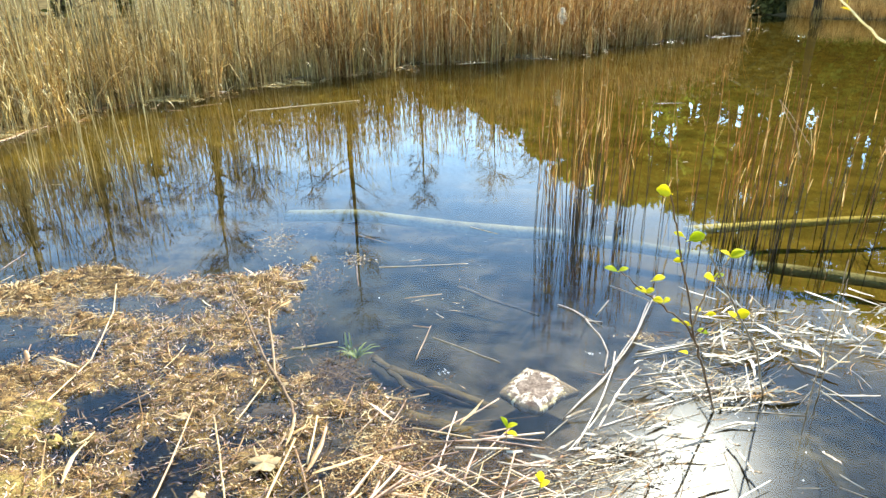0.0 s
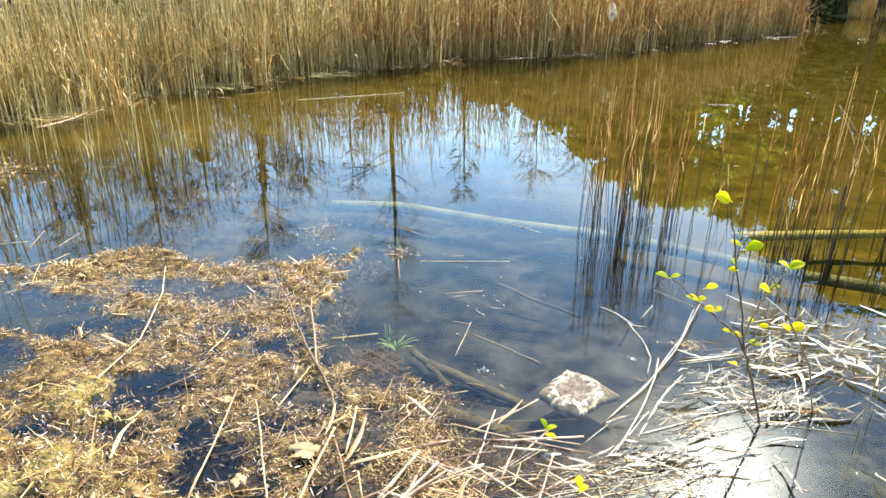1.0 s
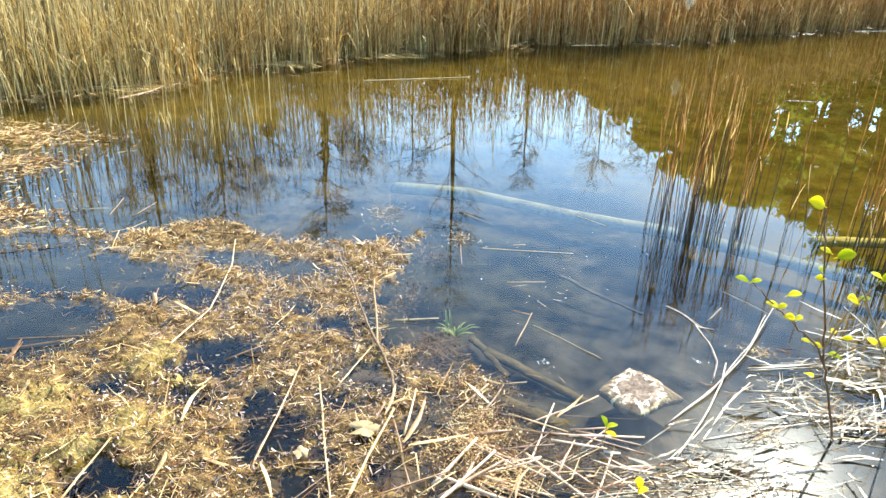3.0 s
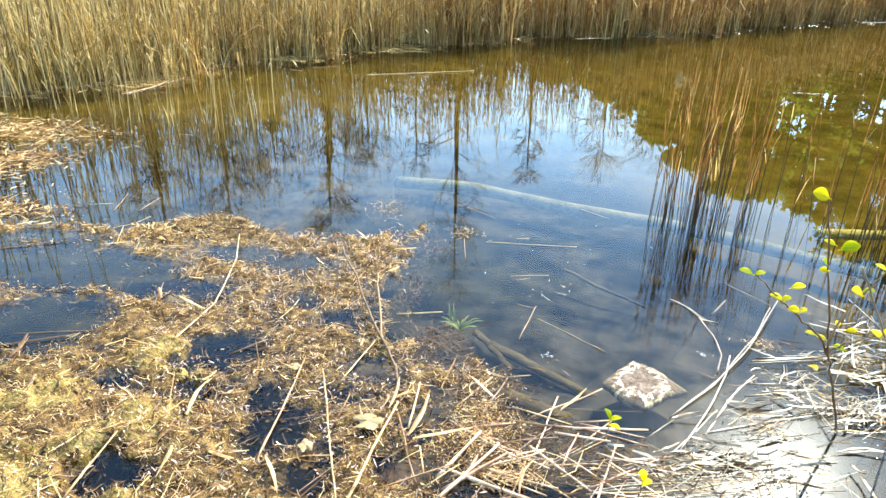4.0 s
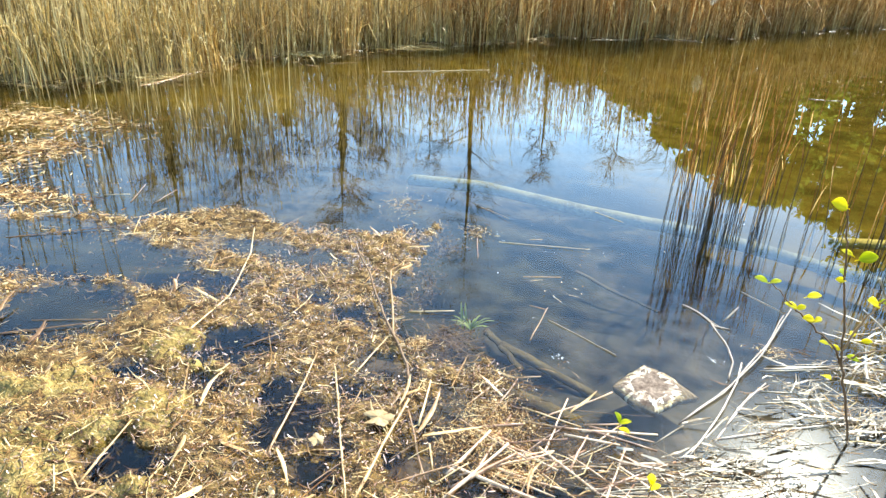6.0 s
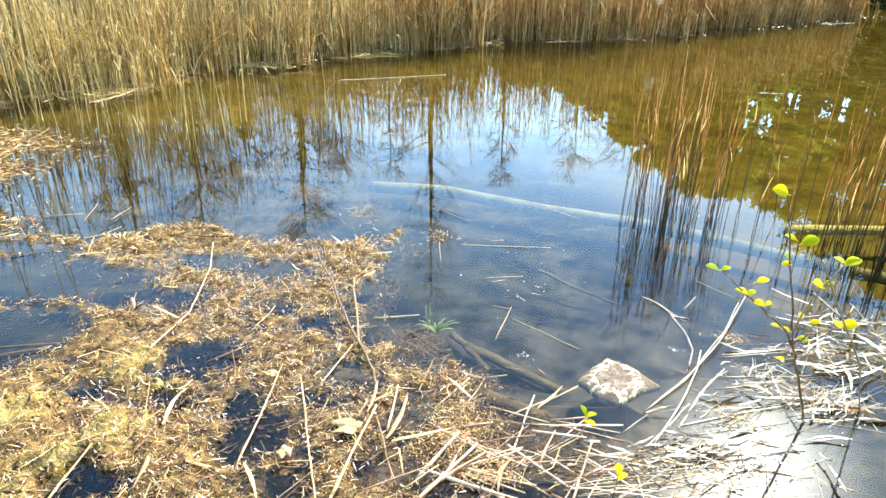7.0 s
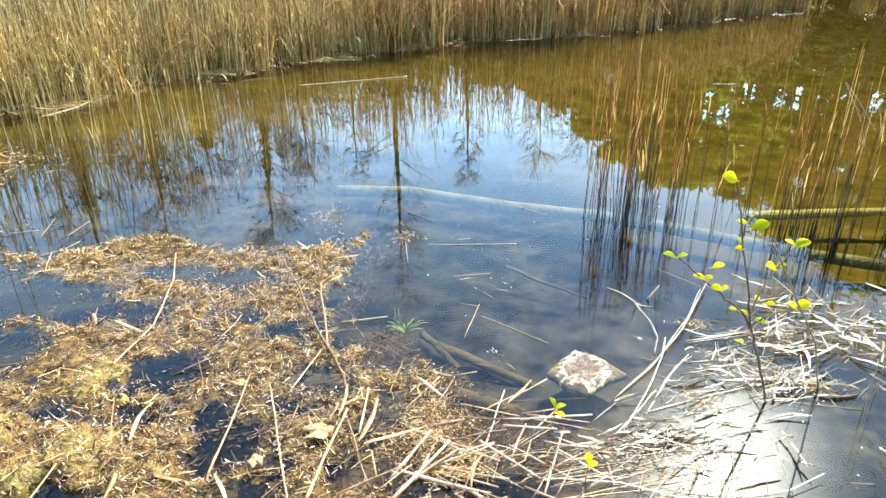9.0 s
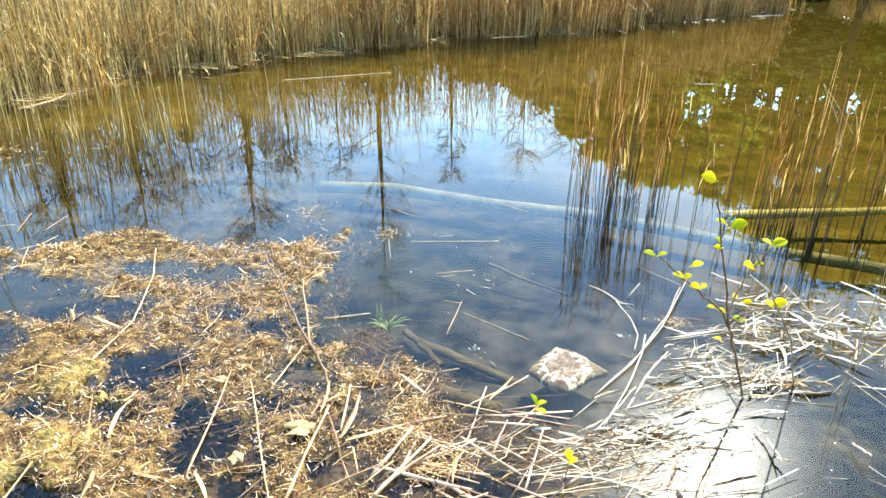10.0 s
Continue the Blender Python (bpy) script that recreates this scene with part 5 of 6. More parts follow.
stalk(0.0061, (-0.04, 1.61), (0.17, 1.66))
stalk(0.0051, (-0.18, 1.62), (0.02, 1.66))
stalk(0.0062, (-0.23, 1.74), (-0.04, 1.64))
stalk(0.0069, (-0.11, 1.44), (-0.07, 1.63))
blade(0.0117, (-0.08, 1.46), (-0.04, 1.59))
stalk(0.0049, (-0.25, 1.56), (-0.10, 1.50))
stalk(0.0059, (-0.24, 1.56), (-0.08, 1.57))
stalk(0.0059, (-0.23, 1.54), (-0.05, 1.54))
stalk(0.0017, (-0.02, 1.93), (0.34, 1.98))
twig(0.0064, (0.67, 2.74), (0.70, 2.53), (0.70, 2.42), (0.65, 2.27), label="bent pale dead twig rising from the drifted heap", bark=GREY_STEM)
twig(0.0090, (0.56, 2.90), (0.63, 2.83), (0.69, 2.72), (0.75, 2.71), label="pale peeling dead stick beside the drifted heap", bark=GREY_STEM)
stalk(0.0066, (0.64, 2.83), (0.74, 2.67))
stalk(0.0100, (0.73, 2.78), (0.83, 2.95))
stalk(0.0078, (0.45, 1.97), (0.66, 2.23), (0.83, 2.49), (1.06, 2.94))
stalk(0.0069, (0.43, 1.95), (0.62, 2.17), (0.87, 2.57), (1.00, 2.84))
stalk(0.0072, (0.44, 1.77), (0.58, 2.02), (0.68, 2.24), (0.72, 2.37))
stalk(0.0075, (0.54, 1.87), (0.67, 2.10), (0.81, 2.30))
stalk(0.0080, (0.59, 1.96), (0.73, 2.20), (0.82, 2.29))
stalk(0.0070, (0.33, 1.81), (0.45, 1.95))
stalk(0.0104, (0.41, 1.75), (0.62, 2.04))
stalk(0.0105, (0.85, 2.44), (1.23, 2.52))
stalk(0.0090, (0.74, 2.15), (1.02, 2.24))
stalk(0.0085, (0.40, 1.61), (0.67, 1.73), (0.94, 1.83))
stalk(0.0090, (0.24, 1.60), (0.44, 1.72), (0.64, 1.83))
stalk(0.0095, (0.54, 1.89), (0.82, 2.01), (1.09, 2.12))
blade(0.0104, (0.44, 1.94), (0.54, 1.97))
blade(0.0070, (0.82, 2.39), (1.15, 2.47))
stalk(0.0046, (0.88, 3.13), (1.04, 2.94))
stalk(0.0051, (0.77, 2.13), (1.04, 2.22))
stalk(0.0060, (0.57, 1.85), (0.96, 1.98))
stalk(0.0064, (0.61, 1.71), (0.92, 1.82))
stalk(0.0043, (1.15, 2.00), (1.28, 1.98))
blade(0.0172, (1.47, 2.66), (1.50, 2.48))
blade(0.0141, (1.11, 2.37), (1.22, 2.29))
blade(0.0185, (0.84, 2.17), (0.92, 2.08))
blade(0.0103, (1.00, 1.76), (0.99, 1.60))
stalk(0.0060, (0.24, 1.65), (0.59, 1.77))
stalk(0.0059, (0.19, 1.57), (0.63, 1.70))
stalk(0.0051, (0.13, 1.52), (0.52, 1.62))
stalk(0.0046, (0.17, 1.50), (0.67, 1.63))
stalk(0.0059, (0.33, 1.52), (0.72, 1.70))
stalk(0.0057, (0.86, 2.05), (1.08, 2.14))
stalk(0.0089, (0.91, 2.04), (1.29, 2.26))
stalk(0.0073, (0.96, 2.01), (1.29, 2.18))
stalk(0.0073, (1.01, 2.07), (1.22, 2.10))
stalk(0.0052, (1.03, 2.01), (1.35, 1.97))
stalk(0.0073, (0.81, 2.39), (1.12, 2.48))
stalk(0.0080, (1.50, 2.21), (1.62, 1.92))
stalk(0.0063, (1.49, 2.14), (1.55, 1.94))
blade(0.0233, (2.13, 3.05), (2.18, 2.91))
stalk(0.0081, (1.97, 2.81), (2.17, 2.79))
stalk(0.0072, (1.81, 2.37), (1.89, 2.35))
stalk(0.0081, (1.56, 2.24), (2.02, 2.62))
blade(0.0172, (1.49, 2.49), (1.56, 2.32))
blade(0.0123, (1.61, 2.52), (1.57, 2.37))
stalk(0.0083, (1.62, 2.64), (1.85, 2.54))
stalk(0.0058, (1.45, 3.10), (1.49, 2.82))
stalk(0.0066, (1.59, 3.01), (1.59, 2.52))
blade(0.0125, (1.29, 1.74), (1.30, 1.65))
stalk(0.0041, (1.30, 1.65), (1.34, 1.58))
stalk(0.0041, (1.27, 1.59), (1.36, 1.52))
stalk(0.0033, (1.13, 1.59), (1.20, 1.59))
blade(0.0095, (0.99, 1.81), (1.01, 1.75))
stalk(0.0052, (0.96, 1.75), (0.92, 1.52))
blade(0.0117, (0.99, 1.66), (1.02, 1.61))
stalk(0.0074, (1.56, 2.55), (1.75, 2.71))
stalk(0.0055, (1.34, 2.10), (1.47, 2.17))
stalk(0.0047, (1.35, 2.02), (1.46, 2.13))
stalk(0.0055, (0.43, 1.70), (0.53, 1.62))
stalk(0.0077, (0.78, 2.24), (1.08, 2.29))
stalk(0.0039, (-0.24, 2.99), (-0.04, 3.04))
stalk(0.0034, (-0.42, 3.41), (0.11, 3.44))
stalk(0.0038, (-0.62, 3.95), (-0.41, 3.77))
stalk(0.0039, (0.14, 4.10), (0.32, 3.96))
stalk(0.0035, (-0.25, 3.50), (-0.18, 3.52))
stalk(0.0042, (-0.56, 3.43), (-0.51, 3.13))
blade(0.0219, (-5.19, 6.73), (-5.20, 7.77))
stalk(0.0064, (-4.31, 4.17), (-4.46, 4.66))
stalk(0.0057, (-4.15, 3.63), (-3.93, 3.85))
stalk(0.0075, (-4.53, 3.84), (-4.59, 4.14))
stalk(0.0039, (-3.10, 3.42), (-2.93, 3.46))
stalk(0.0048, (-2.85, 3.35), (-2.95, 3.65))
stalk(0.0047, (-2.70, 3.38), (-2.69, 3.63))
stalk(0.0142, (-5.18, 6.80), (-5.09, 7.92))
stalk(0.0102, (-2.86, 8.98), (-1.40, 9.74))
stalk(0.0111, (-5.27, 9.09), (-4.97, 9.40))
stalk(0.0080, (-3.87, 9.34), (-3.45, 9.59))
stalk(0.0129, (2.92, 9.23), (3.34, 9.24))
stalk(0.0170, (0.11, 14.99), (0.95, 15.50))
stalk(0.0180, (1.78, 16.28), (2.57, 15.87))
stalk(0.0230, (5.97, 20.85), (6.84, 21.49))
stalk(0.0220, (8.83, 22.88), (10.17, 23.61))


def fan_of_stalks():
    """The drifted heap's foot: long bleached stalks lying nearly side by side."""
    g = np.random.default_rng(61)
    for i in range(26):
        x0, y0 = 0.02 + 0.5 * g.random(), 1.40 + 0.28 * g.random()
        a, ln = radians(g.normal(17, 8)), g.uniform(0.25, 0.62)
        laid("reed_stalk", [(x0, y0), (x0 + ln * 0.5 * math.cos(a), y0 + ln * 0.5 * math.sin(a) + g.normal(0, 0.008)), (x0 + ln * math.cos(a), y0 + ln * math.sin(a))],
             g.uniform(0.0014, 0.0027), "long bleached reed stalk in the foot of the drifted heap", "reed stalk", BLEACHED if i % 3 else STALK, 6, 0.0022, True, 0.008)


fan_of_stalks()


def brown_stalks():
    """Thick wet red-brown stalks crossing one another between the mat and the heap."""
    g = np.random.default_rng(67)
    for i in range(46):
        x0, y0 = g.uniform(-0.36, 0.22), g.uniform(1.38, 1.86)
        a, ln = radians(g.choice([20, -28, 65, -15]) + g.normal(0, 10)), g.uniform(0.12, 0.38)
        laid("reed_stalk", [(x0, y0), (x0 + ln * math.cos(a), y0 + ln * math.sin(a))], g.uniform(0.0022, 0.0056),
             "wet red-brown reed stalk between the mat and the drifted heap", "reed stalk", RED_STALK, 7, 0.002, True, 0.014)


brown_stalks()

# ---- curled leaf scraps on the mat ----


def scrap_mesh(length, width, curl, seed):
    """A torn, curled strip of dry reed leaf with thickness."""
    g = np.random.default_rng(seed)
    k = 7
    s = np.linspace(-0.5, 0.5, k)
    p = np.stack((length * s, length * 0.05 * np.sin(s * 4 + g.uniform(0, 3)), 0.5 * curl * length * (s * s) + 0.004 + 0.001 * g.normal(0, 1, k)), -1)
    w = width * np.array([0.4, 0.9, 1.0, 1.0, 0.95, 0.8, 0.25]) * (1 + 0.15 * g.normal(0, 1, k))
    side = np.stack((0 * s, np.cos(s * curl * 3), np.sin(s * curl * 3)), -1)
    lift = np.stack((0 * s, 0 * s, w * 0.7), -1)
    top = np.stack((p - side * w[:, None] + lift, p, p + side * w[:, None] + lift), 1)
    v = np.concatenate((top, top[:, ::-1] - np.array([0, 0, 0.001])), 1).reshape(-1, 3)
    return quad_mesh("reed_scrap", v, grid_quads(1, k, 6, True), STALK)


def broad_leaf_mesh(length, width, seed):
    """A broad, wet, slightly twisted reed leaf with a shallow keel, a torn end and thickness."""
    g = np.random.default_rng(seed)
    k = 11
    s = np.linspace(0, 1, k)
    bow, twist = g.normal(0, 0.05), np.cumsum(g.normal(0, 0.2, k))
    p = np.stack((length * (s - 0.5), length * bow * np.sin(np.pi * s), 0.005 + np.abs(np.cumsum(g.normal(0, 0.0016, k)))), -1)
    w = width * np.clip(np.sin(np.pi * (0.08 + 0.88 * s)) ** 0.6, 0.1, 1) * (1 + 0.14 * g.normal(0, 1, k))
    w[-1] *= g.uniform(0.2, 0.8)
    side = np.stack((0 * s, np.cos(twist * 0.5), np.sin(twist * 0.5)), -1)
    keel = np.stack((0 * s, 0 * s, -w * g.uniform(0.08, 0.3)), -1)
    top = np.stack((p - side * w[:, None], p - side * w[:, None] * 0.5 + keel * 0.6, p + keel, p + side * w[:, None] * 0.5 + keel * 0.6, p + side * w[:, None]), 1)
    v = np.concatenate((top, top[:, ::-1] - np.array([0, 0, 0.0009])), 1).reshape(-1, 3)
    return quad_mesh("reed_leaf", v, grid_quads(1, k, 10, True), BLEACHED)


def build_broad_leaves():
    """The broad leaves that make up the drifted heap, lying singly and in clumps along it."""
    g = np.random.default_rng(83)
    meshes = [broad_leaf_mesh(g.uniform(0.07, 0.26), g.uniform(0.0025, 0.008), 300 + i) for i in range(16)]
    beds = [(0.62, 1.80, 0.16, 0.06, 6, 16), (0.92, 2.02, 0.14, 0.06, 6, 14), (1.2, 2.12, 0.18, 0.06, 7, 16), (1.15, 2.35, 0.2, 0.1, 7, 12), (1.45, 2.4, 0.14, 0.12, 6, -45), (1.75, 2.5, 0.2, 0.14, 8, -35),
            (1.5, 2.78, 0.2, 0.12, 7, -25), (2.1, 2.55, 0.2, 0.2, 7, -30), (2.2, 2.95, 0.2, 0.15, 6, -20), (0.45, 1.64, 0.2, 0.06, 6, 15), (0.75, 1.68, 0.14, 0.06, 4, 14)]
    for cx, cy, rx, ry, n, turn in beds:
        for _ in range(n):
            ob = new("reed_leaf", meshes[int(g.integers(16))])
            x, y = cx + g.normal(0, rx), cy + g.normal(0, ry)
            ob.matrix_world = pose(x, y, g.uniform(0.0, 0.016), g.normal(0, 6), g.normal(0, 2), turn + g.normal(0, 28) + 180 * (g.random() < 0.5))
            tagged(ob, "broad sun-bleached wet reed leaf in the drifted heap", "reed leaf", "broad leaves of the drifted heap")


build_broad_leaves()


def build_scraps():
    g = np.random.default_rng(44)
    meshes = [scrap_mesh(g.uniform(0.05, 0.15), g.uniform(0.003, 0.008), g.uniform(0.05, 0.5), 60 + i) for i in range(12)]
    x, y = g.uniform(-3.6, 0.35, 900), g.uniform(1.0, 3.4, 900)
    v, n1, n2 = mat_value(x, y)
    z = np.maximum(mat_height(x, y, v, n1, n2), 0)
    keep = np.flatnonzero(v > 0.02)[:110]
    for i in keep:
        ob = new("reed_scrap", meshes[i % 12])
        ob.matrix_world = pose(x[i], y[i], z[i] + 0.006, g.normal(0, 14), g.normal(0, 14), g.uniform(0, 360))
        tagged(ob, "curled torn scrap of dry reed leaf on the litter mat", "reed scrap", "curled reed scraps")


build_scraps()

# ---- sunken logs and branches ----


def sunken(name, label, pts, r, seed, material):
    """A silted log or branch lying under water: uneven round section with knots."""
    g = np.random.default_rng(seed)
    pts = np.array(pts, float)
    k = 26
    s = np.linspace(0, len(pts) - 1, k)
    i = np.clip(s.astype(int), 0, len(pts) - 2)
    p = pts[i] + (pts[i + 1] - pts[i]) * (s - i)[:, None]
    p += np.cumsum(g.normal(0, 0.003, (k, 3)), axis=0) * np.array([1, 1, 0.4])
    rr = r * np.linspace(1.0, 0.7, k) * (1 + 0.04 * g.normal(0, 1, k))
    rr = np.concatenate(([0.002], rr, [0.002]))
    p = np.concatenate((p[:1], p, p[-1:]))
    o = p[0].copy()
    ob = new(name, quad_mesh(name, *tubes((p - o)[None], rr[None], 10), material))
    ob.location = o
    ob.scale = (1, 1, 0.6)              # half sunk in the silt, its top worn broad
    return tagged(ob, label, "log" if r > 0.028 else "branch")


sunken("sunken_log", "long pale silted log lying under the water", [(-1.45, 5.3, -0.32), (-0.74, 5.15, -0.24), (0.2, 4.77, -0.235), (0.8, 4.65, -0.235), (1.32, 4.42, -0.24), (1.8, 4.17, -0.24), (2.05, 4.03, -0.24), (2.44, 3.9, -0.24), (3.0, 3.62, -0.24)], 0.085, 1, SUNK_LOG)
sunken("sunken_log", "yellowish silted log under shallow water beside the reeds", [(1.85, 4.66, -0.25), (2.69, 4.76, -0.235), (3.9, 4.9, -0.23)], 0.062, 2, YELLOW_LOG)
sunken("sunken_branch", "short silted branch lying on the pond bed", [(-0.4, 2.79, -0.235), (-0.3, 2.65, -0.23), (-0.16, 2.47, -0.225)], 0.022, 3, SUNK_WOOD)
sunken("sunken_branch", "silted branch lying on the pond bed by the crusted wood", [(-0.3, 2.67, -0.235), (-0.06, 2.51, -0.225), (0.2, 2.33, -0.215), (0.55, 2.05, -0.205)], 0.031, 4, SUNK_WOOD)
sunken("sunken_branch", "thick silted branch running from under the litter mat", [(-0.34, 2.28, -0.18), (-0.05, 2.14, -0.16), (0.2, 2.02, -0.12), (0.36, 1.92, -0.10)], 0.042, 5, SUNK_WOOD)
sunken("sunken_branch", "thin silted branch lying on the pond bed", [(-0.64, 2.71, -0.2), (-0.42, 2.53, -0.2)], 0.014, 6, SUNK_WOOD)
sunken("sunken_branch", "thin pale branch lying on the pond bed", [(0.05, 3.66, -0.25), (0.55, 3.26, -0.25)], 0.016, 7, SUNK_WOOD)

# ---- crusted wood, dead leaves, water plant ----


def crusted_wood():
    """A flat, angular slab of waterlogged wood, just awash, with a raised pale crust round its top and one corner dipping under."""
    corners = [(-0.145, -0.015), (-0.105, 0.05), (-0.01, 0.17), (0.07, 0.13), (0.195, 0.012), (0.115, -0.045), (0.008, -0.155), (-0.065, -0.125)]
    n, rings = 72, 18
    rim = []
    for i in range(n):
        f = i / n * len(corners)
        a, b = Vector((*corners[int(f)], 0)), Vector((*corners[(int(f) + 1) % len(corners)], 0))
        p = a.lerp(b, f % 1.0) * (1 + 0.05 * noise2(i, 0, 0.7, 3.0))
        rim.append(p)
    bm = bmesh.new()
    rows = [[bm.verts.new((0, 0, 0.004))]]
    for j in range(1, rings + 1):
        f = j / rings
        row = []
        for p in rim:
            x, y = p.x * f, p.y * f
            crust = 0.009 * max(0.0, 1 - abs(f - 0.66) / 0.25) * (0.5 + noise2(x, y, 22, 4.0)) if x < 0.12 else 0
            row.append(bm.verts.new((x, y, 0.004 - 0.014 * f ** 6 - 0.15 * max(0, x - 0.09) - 0.05 * max(0, -0.06 - x) + 0.004 * noise2(x, y, 30, 2.0) + crust)))
        rows.append(row)
    low = [bm.verts.new((v.co.x * 0.95, v.co.y * 0.95, v.co.z - 0.02)) for v in rows[-1]]
    for i in range(n):
        k = (i + 1) % n
        bm.faces.new((rows[0][0], rows[1][i], rows[1][k]))
        for j in range(1, rings):
            bm.faces.new((rows[j][i], rows[j + 1][i], rows[j + 1][k], rows[j][k]))
        bm.faces.new((rows[-1][i], low[i], low[k], rows[-1][k]))
    bm.faces.new(low[::-1])
    for face in bm.faces:
        c = face.calc_center_median()
        d = math.hypot(c.x - 0.012, (c.y - 0.008) * 0.85) / 0.13
        face.material_index = 1 if c.x < 0.13 and 0.56 < d + 0.34 * noise2(c.x, c.y, 26, 8.0) + 0.2 * noise2(c.x, c.y, 70, 3.0) < 0.80 else 0
        face.smooth = True
    bm.normal_update()
    me = bpy.data.meshes.new("crusted_wood")
    bm.to_mesh(me)
    bm.free()
    me.materials.append(WET_WOOD)
    me.materials.append(CRUST)
    ob = new("crusted_wood", me)
    ob.matrix_world = pose(0.345, 2.155, 0.0, 0, 0, 0)
    tagged(ob, "slab of brown waterlogged wood with a pale crust, just awash", "wood")


crusted_wood()


def lobed_leaf(name, x, y, size, turn, label, material, z=0.02):
    """A dead lobed leaf, curled, with thickness."""
    bm = bmesh.new()
    n = 40
    rim_t, rim_b = [], []
    for i in range(n):
        a = 2 * math.pi * i / n
        lobe = 0.74 + 0.20 * abs(math.cos(2.5 * a)) ** 1.5 + 0.06 * math.cos(15 * a)
        if abs(a - math.pi) < 0.35:
            lobe *= 0.55
        px, py = size * lobe * math.cos(a), size * 0.8 * lobe * math.sin(a)
        pz = 0.09 * size * math.cos(3 * a) * lobe + 0.06 * abs(py)
        rim_t.append(bm.verts.new((px, py, pz)))
        rim_b.append(bm.verts.new((px, py, pz - 0.0012)))
    ct, cb = bm.verts.new((0, 0, 0.006)), bm.verts.new((0, 0, 0.0048))
    for i in range(n):
        j = (i + 1) % n
        bm.faces.new((ct, rim_t[i], rim_t[j]))
        bm.faces.new((cb, rim_b[j], rim_b[i]))
        bm.faces.new((rim_t[i], rim_b[i], rim_b[j], rim_t[j]))
    me = bpy.data.meshes.new(name)
    bm.to_mesh(me)
    bm.free()
    me.materials.append(material)
    ob = new(name, me)
    ob.matrix_world = pose(x, y, z, 0, 0, turn)
    return tagged(ob, label, "leaf")


lobed_leaf("dead_leaf", -0.635, 1.683, 0.062, 20, "large pale dry maple leaf on the litter mat", LEAF_DRY, 0.022)
lobed_leaf("dead_leaf", -0.615, 2.23, 0.038, 70, "small tan dead leaf floating by the mat's edge", LEAF_DRY, 0.008)
lobed_leaf("dead_leaf", -0.675, 2.146, 0.018, 200, "tiny yellow dead leaf caught on the twig", LEAF_DRY, 0.03)
lobed_leaf("dead_leaf", -0.80, 1.52, 0.035, 120, "crumpled pale dead leaf among the straw", LEAF_DRY, 0.025)
lobed_leaf("dead_leaf", -1.02, 1.95, 0.03, 10, "curled tan dead leaf on the litter mat", LEAF_DRY, 0.02)


def water_plant():
    g = np.random.default_rng(3)
    plant = empty("water_plant", (-0.45, 2.6, -0.13), "small green water plant just under the surface", "plant")
    for i in range(17):
        a = g.uniform(-0.6, 3.6)
        ln = g.uniform(0.07, 0.14)
        up = g.uniform(0.9, 1.6)
        q = np.array([[(math.cos(a) * ln * s * 0.9, math.sin(a) * ln * s * 0.7, 0.5 * ln * up * (1.5 * s - 0.9 * s * s)) for s in (0, 0.35, 0.7, 1)]])
        part("blade", quad_mesh("blade", *ribbons(q, np.array([[0.002, 0.004, 0.003, 0.001]]), np.array([[-math.sin(a), math.cos(a), 0.0]]), 0.3), WATER_PLANT), plant)
    for dx in (-0.04, -0.02):
        q = np.array([[(dx, 0, 0), (dx - 0.01, 0.03, 0.04), (dx - 0.02, 0.06, 0.07), (dx - 0.03, 0.1, 0.09)]])
        part("blade", quad_mesh("blade", *ribbons(q, np.array([[0.004, 0.006, 0.005, 0.001]]), np.array([[1.0, 0, 0]]), 0.3), WATER_PLANT), plant)


water_plant()

# ---- the young alder sapling in the drifted heap ----


def leaf_mesh(size, broad, seed):
    """A young rounded leaf, folded along its midrib, with thickness and a short stalk."""
    g = np.random.default_rng(seed)
    k = 7
    s = np.linspace(0, 1, k)
    w = size * broad * np.sin(np.pi * np.clip(s * 0.93 + 0.05, 0, 1)) ** 0.75
    p = np.stack((0 * s, size * (s - 0.02), size * g.uniform(0.04, 0.12) * np.sin(s * 2.6)), -1)
    lift = np.stack((0 * s, 0 * s, w * 0.28), -1)
    sx = np.array([1.0, 0, 0])
    top = np.stack((p - sx * w[:, None] + lift, p - sx * w[:, None] * 0.5 + lift * 0.35, p, p + sx * w[:, None] * 0.5 + lift * 0.35, p + sx * w[:, None] + lift), 1)
    v = np.concatenate((top, top[:, ::-1] - np.array([0, 0, 0.0008])), 1).reshape(-1, 3)
    blade_v, blade_q = v, grid_quads(1, k, 10, True)
    st = np.array([[(0, -0.25 * size, -0.08 * size), (0, -0.1 * size, -0.03 * size), (0, 0, 0)]])
    return quad_mesh("leaf", *joined([(blade_v, blade_q), tubes(st, np.full((1, 3), 0.0009), 4)]), LEAF_GREEN)


def shoot(points, r0, r1, seed, sides=7, material=BARK_TWIG):
    g = np.random.default_rng(seed)
    pts = np.array(points, float)
    k = 5 * (len(pts) - 1) + 1
    s = np.linspace(0, len(pts) - 1, k)
    i = np.clip(s.astype(int), 0, len(pts) - 2)
    p = pts[i] + (pts[i + 1] - pts[i]) * (s - i)[:, None] + g.normal(0, 0.002, (k, 3))
    rr = np.linspace(r0, r1, k) * (1 + 0.12 * (np.arange(k) % 5 == 0))
    return quad_mesh("shoot", *tubes(p[None], rr[None], sides), material)


